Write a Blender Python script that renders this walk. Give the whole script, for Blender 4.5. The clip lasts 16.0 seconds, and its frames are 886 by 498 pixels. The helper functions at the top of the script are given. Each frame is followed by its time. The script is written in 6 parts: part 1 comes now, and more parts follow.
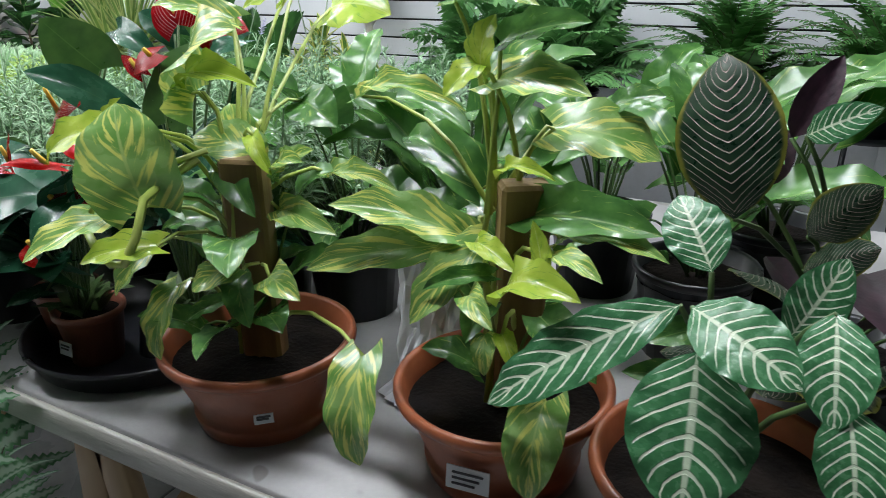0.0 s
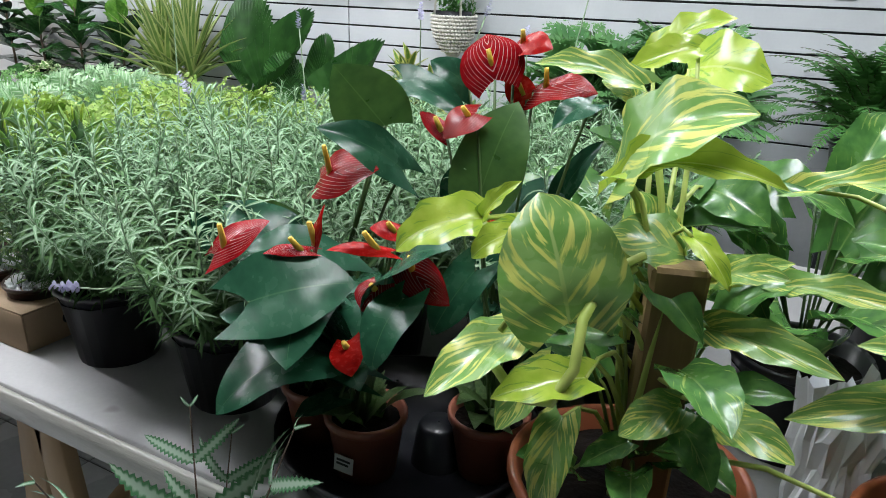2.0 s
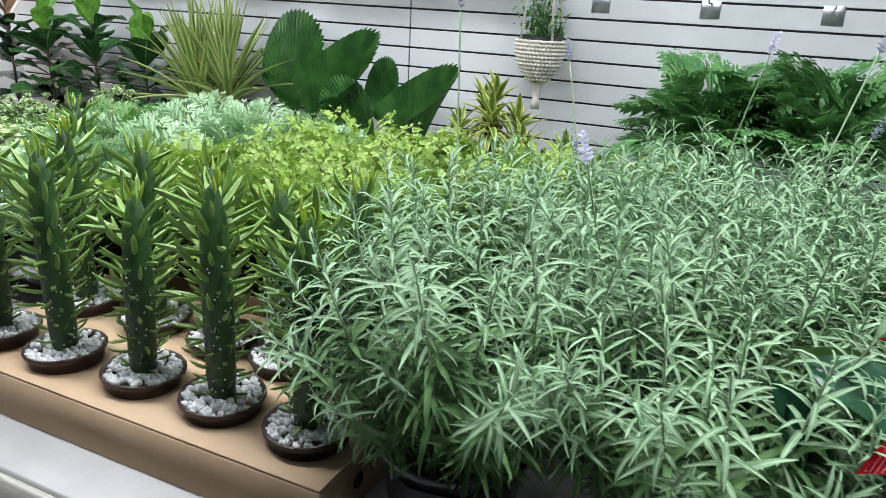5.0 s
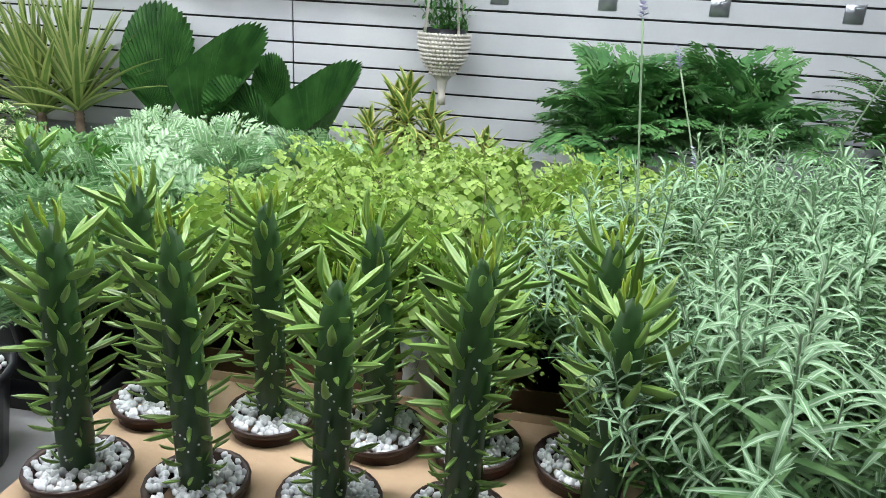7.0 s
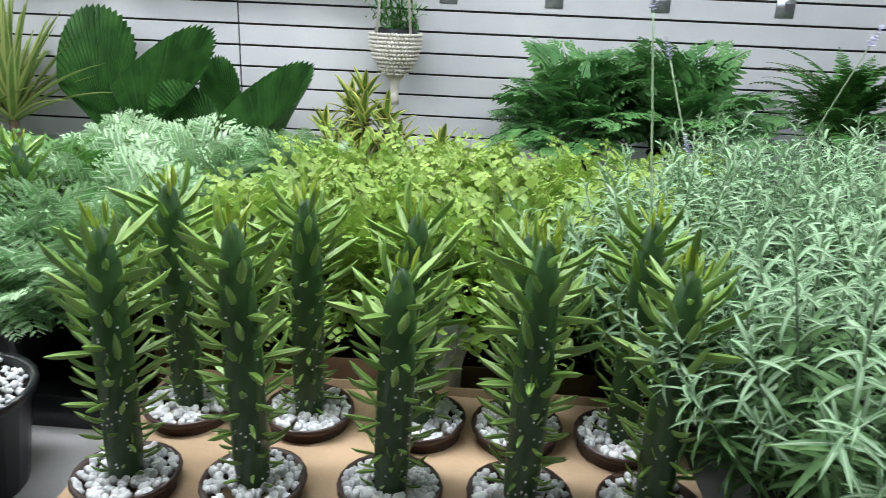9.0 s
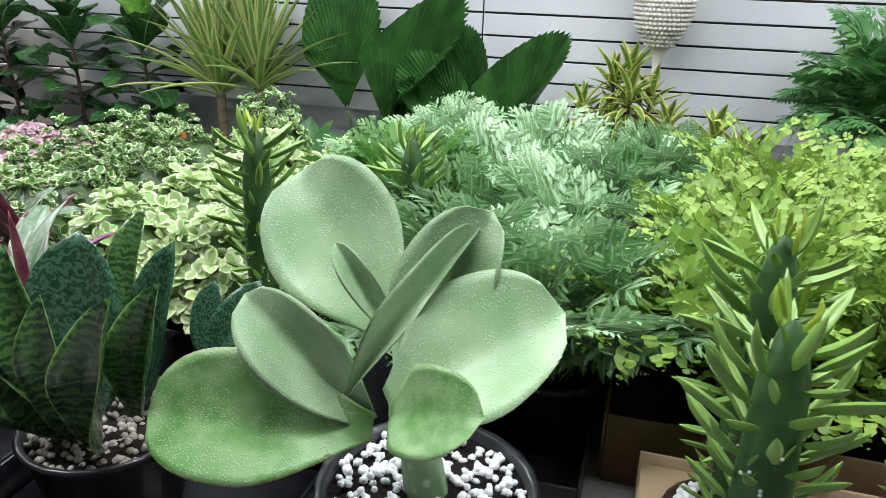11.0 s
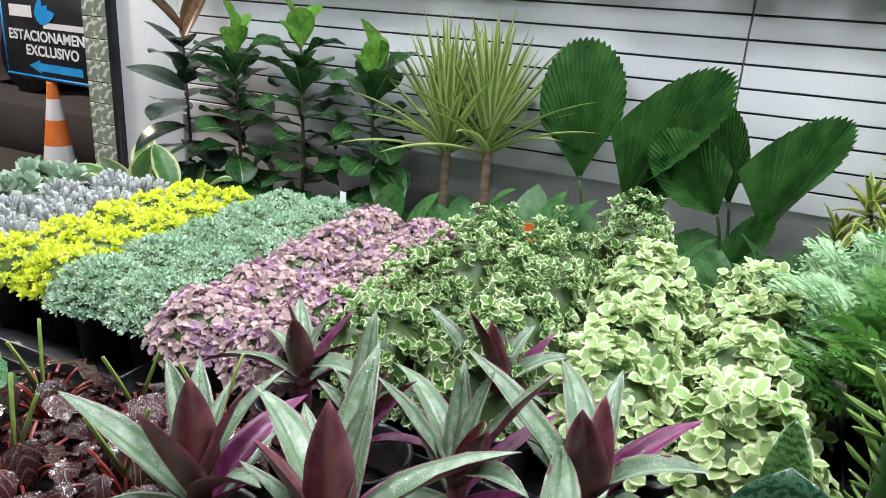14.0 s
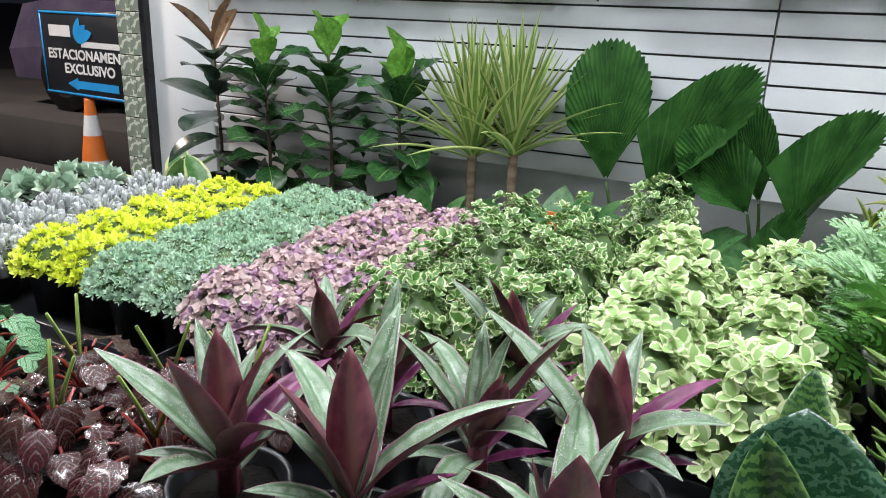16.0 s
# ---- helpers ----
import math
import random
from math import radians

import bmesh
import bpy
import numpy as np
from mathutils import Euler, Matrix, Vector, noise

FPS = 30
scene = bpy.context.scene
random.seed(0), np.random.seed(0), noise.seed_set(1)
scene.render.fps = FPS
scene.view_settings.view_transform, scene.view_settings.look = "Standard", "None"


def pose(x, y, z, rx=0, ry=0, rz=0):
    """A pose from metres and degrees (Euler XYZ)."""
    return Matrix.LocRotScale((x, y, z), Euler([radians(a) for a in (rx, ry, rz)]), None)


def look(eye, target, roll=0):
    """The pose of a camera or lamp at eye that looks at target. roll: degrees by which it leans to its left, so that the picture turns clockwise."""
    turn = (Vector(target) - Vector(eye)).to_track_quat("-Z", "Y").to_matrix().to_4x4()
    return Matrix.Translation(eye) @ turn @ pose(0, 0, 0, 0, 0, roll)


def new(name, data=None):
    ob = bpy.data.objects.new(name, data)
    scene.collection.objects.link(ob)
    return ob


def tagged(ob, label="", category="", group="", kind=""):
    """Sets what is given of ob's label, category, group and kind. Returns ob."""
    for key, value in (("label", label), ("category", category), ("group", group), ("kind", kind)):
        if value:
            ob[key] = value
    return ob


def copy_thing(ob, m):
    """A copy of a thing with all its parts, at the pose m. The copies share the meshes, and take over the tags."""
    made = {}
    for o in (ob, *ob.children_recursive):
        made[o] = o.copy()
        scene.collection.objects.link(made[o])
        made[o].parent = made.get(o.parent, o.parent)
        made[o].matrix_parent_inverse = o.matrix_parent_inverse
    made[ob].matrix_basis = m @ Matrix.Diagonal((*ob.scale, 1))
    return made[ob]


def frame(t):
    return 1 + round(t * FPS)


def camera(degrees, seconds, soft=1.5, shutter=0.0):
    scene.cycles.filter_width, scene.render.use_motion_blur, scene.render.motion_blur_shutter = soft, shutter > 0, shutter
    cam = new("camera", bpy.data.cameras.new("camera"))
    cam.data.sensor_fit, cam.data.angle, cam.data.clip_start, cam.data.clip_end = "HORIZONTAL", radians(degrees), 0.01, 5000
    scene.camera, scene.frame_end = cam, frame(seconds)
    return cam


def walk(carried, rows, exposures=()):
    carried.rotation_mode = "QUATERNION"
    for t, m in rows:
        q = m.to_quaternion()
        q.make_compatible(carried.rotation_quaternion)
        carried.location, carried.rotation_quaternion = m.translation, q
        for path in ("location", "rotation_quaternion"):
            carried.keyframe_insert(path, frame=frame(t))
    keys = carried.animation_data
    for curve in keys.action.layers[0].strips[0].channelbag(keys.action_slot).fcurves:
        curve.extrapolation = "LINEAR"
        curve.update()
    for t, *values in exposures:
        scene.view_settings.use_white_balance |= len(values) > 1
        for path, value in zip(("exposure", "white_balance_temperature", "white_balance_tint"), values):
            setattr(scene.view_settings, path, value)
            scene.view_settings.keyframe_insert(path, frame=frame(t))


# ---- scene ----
# camera and its walk
cam = camera(63.6, 16.0, soft=0.6, shutter=0.10)
PATH = [
    (0, (0.672, 0.511, 1.348), (-0.218, 2.133, 0.589), -1.0),
    (0.5, (0.517, 0.413, 1.372), (-0.359, 2.040, 0.607), -0.2),
    (1, (0.366, 0.337, 1.375), (-0.467, 1.988, 0.612), 1.0),
    (1.5, (0.297, 0.365, 1.366), (-0.558, 2.015, 0.628), 1.5),
    (2, (0.194, 0.470, 1.369), (-0.682, 2.128, 0.672), 1.9),
    (2.5, (0.128, 0.543, 1.364), (-0.748, 2.211, 0.694), 2.5),
    (3, (0.070, 0.559, 1.359), (-0.820, 2.225, 0.700), 2.4),
    (3.5, (-0.089, 0.528, 1.356), (-0.974, 2.199, 0.705), 2.6),
    (4, (-0.252, 0.477, 1.358), (-1.047, 2.193, 0.709), 3.4),
    (4.5, (-0.368, 0.478, 1.354), (-1.155, 2.199, 0.706), 3.5),
    (5, (-0.494, 0.536, 1.343), (-1.271, 2.263, 0.701), 3.3),
    (5.2, (-0.558, 0.560, 1.348), (-1.331, 2.289, 0.705), 3.3),
    (7.3, (-0.993, 0.563, 1.344), (-1.155, 2.448, 0.695), 3.6),
    (7.5, (-0.976, 0.562, 1.346), (-1.049, 2.453, 0.698), 4.0),
    (8, (-0.926, 0.564, 1.346), (-0.778, 2.454, 0.708), 4.8),
    (8.5, (-0.976, 0.541, 1.342), (-0.826, 2.434, 0.715), 4.4),
    (9, (-1.089, 0.531, 1.331), (-1.194, 2.424, 0.695), 2.5),
    (9.2, (-1.142, 0.536, 1.323), (-1.367, 2.418, 0.685), 2.3),
    (11.3, (-1.607, 0.726, 1.316), (-2.110, 2.512, 0.570), 1.8),
    (11.5, (-1.670, 0.726, 1.322), (-2.169, 2.511, 0.572), 2.1),
    (12, (-1.793, 0.712, 1.325), (-2.318, 2.491, 0.576), 2.2),
    (12.5, (-1.934, 0.683, 1.319), (-2.468, 2.461, 0.574), 2.3),
    (13, (-2.024, 0.675, 1.316), (-2.620, 2.433, 0.574), 2.4),
    (13.5, (-2.078, 0.696, 1.323), (-2.782, 2.411, 0.573), 2.1),
    (14, (-2.091, 0.712, 1.379), (-2.866, 2.439, 0.732), 4.0),
    (14.5, (-2.074, 0.708, 1.424), (-2.891, 2.466, 0.932), 3.7),
    (15, (-2.053, 0.688, 1.418), (-2.885, 2.453, 0.978), 3.4),
    (15.5, (-2.042, 0.665, 1.385), (-2.874, 2.426, 0.930), 3.1),
    (16, (-2.065, 0.689, 1.336), (-2.922, 2.389, 0.724), 2.5),]
walk(cam, [(t, look(e, g, r)) for t, e, g, r in PATH], [(0.0, 0.0), (16.0, 0.0)])

# night sky outside, ceiling lamps inside
world = bpy.data.worlds.new("night")
scene.world = world
world.use_nodes = True
world.node_tree.nodes["Background"].inputs[0].default_value = (0.010, 0.011, 0.016, 1)
world.node_tree.nodes["Background"].inputs[1].default_value = 1.0
TUBES = [(x, y) for x in (-5.3, -3.5, -1.7, 0.1) for y in (1.05, 2.45)]
TUBE_Z = 2.86
TUBE_POWER = 37.0
for x, y in TUBES:
    lamp = bpy.data.lights.new("tube_light", "AREA")
    lamp.shape, lamp.size, lamp.size_y = "RECTANGLE", 1.2, 0.10
    lamp.energy, lamp.color = TUBE_POWER, (0.92, 0.95, 1.0)
    new("tube_light", lamp).matrix_world = pose(x, y, TUBE_Z - 0.075)
# Unseen point light added to brighten the asphalt, sign and car outside.
street = bpy.data.lights.new("street_fill_light", "POINT")
street.energy, street.color, street.shadow_soft_size = 1500.0, (1.0, 0.85, 0.75), 0.2
new("street_fill_light", street).matrix_world = pose(-9.0, 2.6, 5.0)

# ---------------------------------------------------------------- node helpers
def nt_of(name):
    m = bpy.data.materials.new(name)
    m.use_nodes = True
    m.node_tree.nodes.clear()
    return m, m.node_tree


def put(v, sock, nt):
    if isinstance(v, bpy.types.NodeSocket):
        nt.links.new(v, sock)
    elif isinstance(v, (tuple, list)) and len(v) == 3 and sock.type == "RGBA":
        sock.default_value = (*v, 1)
    else:
        sock.default_value = v


def node(nt, kind, out=0, ins=(), operation="", interpolation_type=""):
    n = nt.nodes.new(kind)
    if operation:
        n.operation = operation
    if interpolation_type:
        n.interpolation_type = interpolation_type
    for k, v in dict(ins).items():
        put(v, n.inputs[k], nt)
    return n.outputs[out]


def ma(nt, op, a, b=0.0, c=0.0):
    return node(nt, "ShaderNodeMath", 0, {0: a, 1: b, 2: c}, operation=op)


def mix(nt, f, a, b, blend="MIX"):
    n = nt.nodes.new("ShaderNodeMix")
    n.data_type, n.blend_type = "RGBA", blend
    put(f, n.inputs[0], nt), put(a, n.inputs[6], nt), put(b, n.inputs[7], nt)
    return n.outputs[2]


def ramp(nt, f, lo, hi, a=0.0, b=1.0):
    return node(nt, "ShaderNodeMapRange", 0, {0: f, 1: lo, 2: hi, 3: a, 4: b}, interpolation_type="SMOOTHSTEP")


def noise_of(nt, scale, detail=3.0, coords="Object", stretch=None):
    c = node(nt, "ShaderNodeTexCoord", coords)
    if stretch:
        c = node(nt, "ShaderNodeMapping", 0, {0: c, 3: stretch})
    return node(nt, "ShaderNodeTexNoise", 0, {"Vector": c, "Scale": scale, "Detail": detail})


def random_of(nt):
    a = node(nt, "ShaderNodeObjectInfo", "Random")
    b = node(nt, "ShaderNodeNewGeometry", "Random Per Island")
    return ma(nt, "FRACT", ma(nt, "ADD", a, b))


def finish(m, nt, col, rough=0.5, metal=0.0, bump=None, bump_d=0.002, trans=0.0, coat=0.0, spec=0.5):
    p = nt.nodes.new("ShaderNodeBsdfPrincipled")
    put(col, p.inputs["Base Color"], nt), put(rough, p.inputs["Roughness"], nt)
    p.inputs["Metallic"].default_value = metal
    p.inputs["Coat Weight"].default_value = coat
    p.inputs["Coat Roughness"].default_value = 0.12
    p.inputs["Specular IOR Level"].default_value = spec
    if bump is not None:
        put(node(nt, "ShaderNodeBump", 0, {"Height": bump, "Strength": 0.6, "Distance": bump_d}), p.inputs["Normal"], nt)
    s = p.outputs[0]
    if trans:
        t = node(nt, "ShaderNodeBsdfTranslucent", 0, {0: col})
        s = node(nt, "ShaderNodeMixShader", 0, {0: trans, 1: s, 2: t})
    nt.links.new(s, nt.nodes.new("ShaderNodeOutputMaterial").inputs[0])
    return m


def surface(name, c1, c2, scale=8.0, fine=90.0, rough=0.6, metal=0.0, bump_d=0.001, stretch=None, vary=0.12, coat=0.0, spec=0.5, spots=None):
    """A plain material with stains at one scale and grain at a finer one."""
    m, nt = nt_of(name)
    big = noise_of(nt, scale, 4, stretch=stretch)
    small = noise_of(nt, fine, 2, stretch=stretch)
    col = mix(nt, ramp(nt, big, 0.32, 0.7), c1, c2)
    col = mix(nt, ma(nt, "MULTIPLY", small, vary * 1.5), col, (0.0, 0.0, 0.0))
    col = mix(nt, ma(nt, "MULTIPLY", random_of(nt), vary), col, (0.02, 0.02, 0.02))
    if spots:
        col = mix(nt, ramp(nt, noise_of(nt, spots[1], 1), spots[2], spots[2] + 0.03), col, spots[0])
    r = ma(nt, "ADD", rough - 0.08, ma(nt, "MULTIPLY", big, 0.16))
    return finish(m, nt, col, r, metal, small, bump_d, 0, coat, spec)


def leafy(name, c1, c2, rough=0.38, trans=0.22, scale=25.0, rib=None, edge=None, chevron=None, bands=None, veins=0.0, vary=0.35, dew=0.0, tipc=None, coat=0.0, lines=None, spec=0.5, streak=None):
    """Leaf material on (u across, v along) leaf coordinates."""
    m, nt = nt_of(name)
    uv = node(nt, "ShaderNodeSeparateXYZ", 0, {0: node(nt, "ShaderNodeTexCoord", "UV")})
    u, v = uv, uv.node.outputs[1]
    a = ma(nt, "MULTIPLY", ma(nt, "ABSOLUTE", ma(nt, "SUBTRACT", u, 0.5)), 2.0)
    rnd = random_of(nt)
    big = noise_of(nt, scale, 3)
    col = mix(nt, ramp(nt, big, 0.3, 0.7), c1, c2)
    if tipc:
        col = mix(nt, ramp(nt, v, 0.35, 1.0), col, tipc)
    height = big
    if bands:
        w = ma(nt, "ADD", ma(nt, "MULTIPLY", v, bands[1]), ma(nt, "MULTIPLY", noise_of(nt, bands[2], 3), bands[3]))
        col = mix(nt, ramp(nt, ma(nt, "SINE", w), -0.25, 0.5), col, bands[0])
    if streak:
        lateral = ma(nt, "SUBTRACT", v, ma(nt, "MULTIPLY", a, 0.55))
        at = node(nt, "ShaderNodeCombineXYZ", 0, {0: ma(nt, "MULTIPLY", lateral, streak[1]), 1: ma(nt, "MULTIPLY", u, streak[1] * 0.28), 2: ma(nt, "MULTIPLY", rnd, 40.0)})
        w = node(nt, "ShaderNodeTexNoise", 0, {"Vector": at, "Scale": 1.0, "Detail": 4.0, "Distortion": 0.4})
        col = mix(nt, ramp(nt, w, streak[2], streak[2] + 0.09), col, streak[0])
    if lines:
        w = ma(nt, "SINE", ma(nt, "MULTIPLY", ma(nt, "ADD", u, ma(nt, "MULTIPLY", big, 0.05)), lines[1]))
        col = mix(nt, ramp(nt, w, lines[2], 1.0), col, lines[0])
    if chevron:
        w = ma(nt, "SUBTRACT", v, ma(nt, "MULTIPLY", ma(nt, "POWER", a, 1.25), chevron[2]))
        w = ma(nt, "ADD", w, ma(nt, "MULTIPLY", big, 0.02))
        w = ma(nt, "PINGPONG", ma(nt, "MULTIPLY", w, chevron[1]), 1.0)
        lim = ma(nt, "MULTIPLY", chevron[3], ma(nt, "SUBTRACT", 1.15, ma(nt, "MULTIPLY", a, 0.6)))
        f = ma(nt, "SUBTRACT", 1.0, ramp(nt, ma(nt, "SUBTRACT", w, lim), -0.06, 0.06))
        f = ma(nt, "MULTIPLY", f, ramp(nt, a, 0.93, 0.80))
        col = mix(nt, f, col, chevron[0])
        height = ma(nt, "SUBTRACT", height, f)
    if veins:
        w = ma(nt, "SUBTRACT", v, ma(nt, "MULTIPLY", a, 0.35))
        f = ma(nt, "PINGPONG", ma(nt, "MULTIPLY", w, veins), 0.5)
        f = ramp(nt, f, 0.0, 0.13, 1.0, 0.0)
        col = mix(nt, ma(nt, "MULTIPLY", f, 0.10), col, (0.3, 0.42, 0.2))
        height = ma(nt, "SUBTRACT", ma(nt, "MULTIPLY", big, 0.5), f)
    if rib:
        col = mix(nt, ramp(nt, a, rib[1] * 0.5, rib[1] * 1.4, 0.9, 0.0), col, rib[0])
    if edge:
        f = ramp(nt, ma(nt, "ADD", a, ma(nt, "MULTIPLY", ma(nt, "SUBTRACT", big, 0.5), edge[2])), edge[1], edge[1] + 0.12)
        col = mix(nt, f, col, edge[0])
    col = mix(nt, ma(nt, "MULTIPLY", rnd, vary), col, mix(nt, 0.55, col, (0.01, 0.025, 0.008)))
    r = ma(nt, "ADD", rough, ma(nt, "MULTIPLY", ma(nt, "SUBTRACT", big, 0.5), 0.2))
    d = 0.0012
    if dew:
        vo = node(nt, "ShaderNodeTexVoronoi", 0, {"Vector": node(nt, "ShaderNodeTexCoord", "Object"), "Scale": dew})
        height = ramp(nt, vo, 0.16, 0.36, 1.0, 0.0)
        wet = ramp(nt, noise_of(nt, 4.0, 2), 0.36, 0.55)
        height = ma(nt, "MULTIPLY", height, wet)
        # The glint of the dew drops is mixed into the colour as near-white.
        col = mix(nt, ma(nt, "MULTIPLY", height, 0.32), col, (0.9, 0.95, 0.9))
        r = ramp(nt, vo, 0.2, 0.36, 0.1, rough)
        d = 0.0016
    return finish(m, nt, col, r, 0, height, d, trans, coat, spec)


# ---------------------------------------------------------------- mesh helpers: arrays of (verts, faces, uvs)
def join(parts):
    vs, fs, us, mi, n = [], [], [], [], 0
    for p in parts:
        v, f, u = p[:3]
        vs.append(v)
        us.append(u)
        fs += [tuple(i + n for i in q) for q in f]
        mi += [p[3] if len(p) > 3 else 0] * len(f)
        n += len(v)
    return np.concatenate(vs), fs, np.concatenate(us), mi


def moved(arr, m):
    m = np.array(m)
    return (arr[0] @ m[:3, :3].T + m[:3, 3], *arr[1:])


def scattered(templates, mats, pick=None, idx=0):
    """Copies of small templates, one a matrix, as one array."""
    parts = []
    for n, m in enumerate(mats):
        t = templates[pick[n] if pick else n % len(templates)]
        parts.append((*moved(t[:3], m), idx))
    return join(parts)


def grid_faces(nu, nv, off=0):
    return [(off + j * (nu + 1) + i, off + j * (nu + 1) + i + 1, off + (j + 1) * (nu + 1) + i + 1, off + (j + 1) * (nu + 1) + i)
            for j in range(nv) for i in range(nu)]


def leaf(width, nu=4, nv=8, fold=18, bend=25, wave=0.0, lobe=0.0, cup=0.0, thick=0.0, freq=3.0, twist=0.0, teeth=0.0, ph=0.0):
    """A unit-long leaf from the origin along +y with its upper side to +z. width: half width at v."""
    v = np.linspace(0, 1, nv + 1)
    ang = -radians(bend) * v
    ds = 1.0 / nv
    cy = np.r_[0, np.cumsum(np.cos((ang[1:] + ang[:-1]) / 2) * ds)]
    cz = np.r_[0, np.cumsum(np.sin((ang[1:] + ang[:-1]) / 2) * ds)]
    s = np.linspace(-1, 1, nu + 1)
    out, uv = [], []
    for j in range(nv + 1):
        w = width(v[j])
        if teeth and j % 2:
            w *= 1 - teeth
        a = np.abs(s)
        x = s * w * np.cos(radians(fold))
        up = a * w * math.sin(radians(fold)) + cup * w * a * a + wave * w * a * a * np.sin(freq * 2 * math.pi * v[j] + s * 0.9 + ph)
        y = cy[j] - lobe * a ** 1.5 * (1 - v[j]) ** 4
        c, sn = math.cos(ang[j]), math.sin(ang[j])
        tw = radians(twist) * v[j]
        xx, uu = x * math.cos(tw) - up * math.sin(tw), x * math.sin(tw) + up * math.cos(tw)
        out.append(np.stack([xx, y - uu * sn, cz[j] + uu * c], 1))
        uv.append(np.stack([(s + 1) / 2, np.full(nu + 1, v[j])], 1))
    V, U, F = np.concatenate(out), np.concatenate(uv), grid_faces(nu, nv)
    if thick:
        n = len(V)
        prof = np.concatenate([np.maximum(0.12, 1 - np.abs(s) ** 2.5) * min(1, 0.25 + 3 * t) * min(1, 0.2 + 4 * (1 - t)) for t in v])
        low = V.copy()
        low[:, 2] -= thick * prof
        low[:, 2] += 0.0
        F2 = [tuple(i + n for i in reversed(f)) for f in F]
        ring = [i for i in range(nu + 1)] + [(j + 1) * (nu + 1) + nu for j in range(nv)] + [nv * (nu + 1) + i for i in range(nu - 1, -1, -1)] + [j * (nu + 1) for j in range(nv - 1, 0, -1)]
        side = [(ring[k], ring[k] + n, ring[(k + 1) % len(ring)] + n, ring[(k + 1) % len(ring)]) for k in range(len(ring))]
        return np.concatenate([V, low]), F + F2 + side, np.concatenate([U, U]), [0] * len(F) + [1] * (len(F2) + len(side))
    return V, F, U


def ovate(w, p=0.42, q=1.0):
    """Half width of a leaf widest at v = p."""
    k = p / (1 - p)
    peak = (p ** (k * q)) * ((1 - p) ** q)
    return lambda v: w * (max(v, 0) ** (k * q)) * (max(1 - v, 0) ** q) / peak + 0.004


def heart(w):
    return lambda v: w * (math.sin(math.pi / 2 * (0.42 + 0.58 * v / 0.3)) if v < 0.3 else max(0, 1 - ((v - 0.3) / 0.7) ** 2) ** 0.85 * (1 - 0.12 * max(0, v - 0.75) / 0.25)) + 0.003


def strap(w, p=0.12):
    return lambda v: w * min(1, 0.45 + v / p * 0.55) * (1 - max(0, (v - 0.35) / 0.65) ** 2.2) + 0.004


def rounded(w):
    return lambda v: w * (math.sqrt(max(0.0, 1 - ((v - 0.58) / 0.42) ** 2)) if v > 0.58 else 0.20 + 0.80 * math.sin(math.pi / 2 * v / 0.58) ** 1.2) + 0.002


def tube(pts, r0, r1=None, seg=6, cap=True):
    pts = [Vector(p) for p in pts]
    r1 = r0 if r1 is None else r1
    V, U = [], []
    n = len(pts)
    side = Vector((1, 0, 0))
    for i, p in enumerate(pts):
        d = (pts[min(i + 1, n - 1)] - pts[max(i - 1, 0)]).normalized()
        side = side - d * side.dot(d)
        if side.length < 1e-3:
            side = d.orthogonal()
        side.normalize()
        up = d.cross(side)
        r = r0 + (r1 - r0) * i / (n - 1)
        for k in range(seg + 1):
            t = 2 * math.pi * k / seg
            V.append(p + (side * math.cos(t) + up * math.sin(t)) * r)
            U.append((k / seg, i / (n - 1)))
    F = grid_faces(seg, n - 1)
    if cap:
        F += [tuple(range(seg - 1, -1, -1)), tuple((n - 1) * (seg + 1) + k for k in range(seg))]
    return np.array([tuple(v) for v in V]), F, np.array(U)


def arc(a, b, sag=0.0, n=6, out=(0, 0, 1)):
    a, b, o = Vector(a), Vector(b), Vector(out)
    return [a.lerp(b, i / n) + o * sag * 4 * (i / n) * (1 - i / n) for i in range(n + 1)]


def lathe(profile, seg=28, squash=1.0):
    V = np.array([(r * math.cos(2 * math.pi * k / seg), r * squash * math.sin(2 * math.pi * k / seg), z) for r, z in profile for k in range(seg + 1)])
    U = np.array([(k / seg, i / (len(profile) - 1)) for i in range(len(profile)) for k in range(seg + 1)])
    return V, [tuple(reversed(f)) for f in grid_faces(seg, len(profile) - 1)] if profile[0][1] > profile[-1][1] else grid_faces(seg, len(profile) - 1), U


def box(x0, x1, y0, y1, z0, z1, bev=0.004):
    bm = bmesh.new()
    bmesh.ops.create_cube(bm, size=1, matrix=Matrix.Translation(((x0 + x1) / 2, (y0 + y1) / 2, (z0 + z1) / 2)) @ Matrix.Diagonal((x1 - x0, y1 - y0, z1 - z0, 1)))
    if bev:
        bmesh.ops.bevel(bm, geom=bm.edges[:], offset=bev, segments=1, affect="EDGES")
    bm.verts.index_update()
    V = np.array([tuple(v.co) for v in bm.verts])
    F = [tuple(v.index for v in f.verts) for f in bm.faces]
    bm.free()
    return V, F, V[:, :2].copy()


def mesh_of(name, arr, mats, smooth=True):
    V, F, U = arr[:3]
    me = bpy.data.meshes.new(name)
    me.from_pydata(V.tolist(), [], F)
    uvl = me.uv_layers.new(name="UVMap")
    idx = np.empty(len(me.loops), np.int32)
    me.loops.foreach_get("vertex_index", idx)
    uvl.data.foreach_set("uv", np.asarray(U, np.float32)[idx].ravel())
    for mt in mats if isinstance(mats, (list, tuple)) else [mats]:
        me.materials.append(mt)
    if len(arr) > 3 and isinstance(arr[3], list) and any(arr[3]):
        me.polygons.foreach_set("material_index", arr[3])
    if smooth:
        me.polygons.foreach_set("use_smooth", [True] * len(F))
    me.update()
    return me


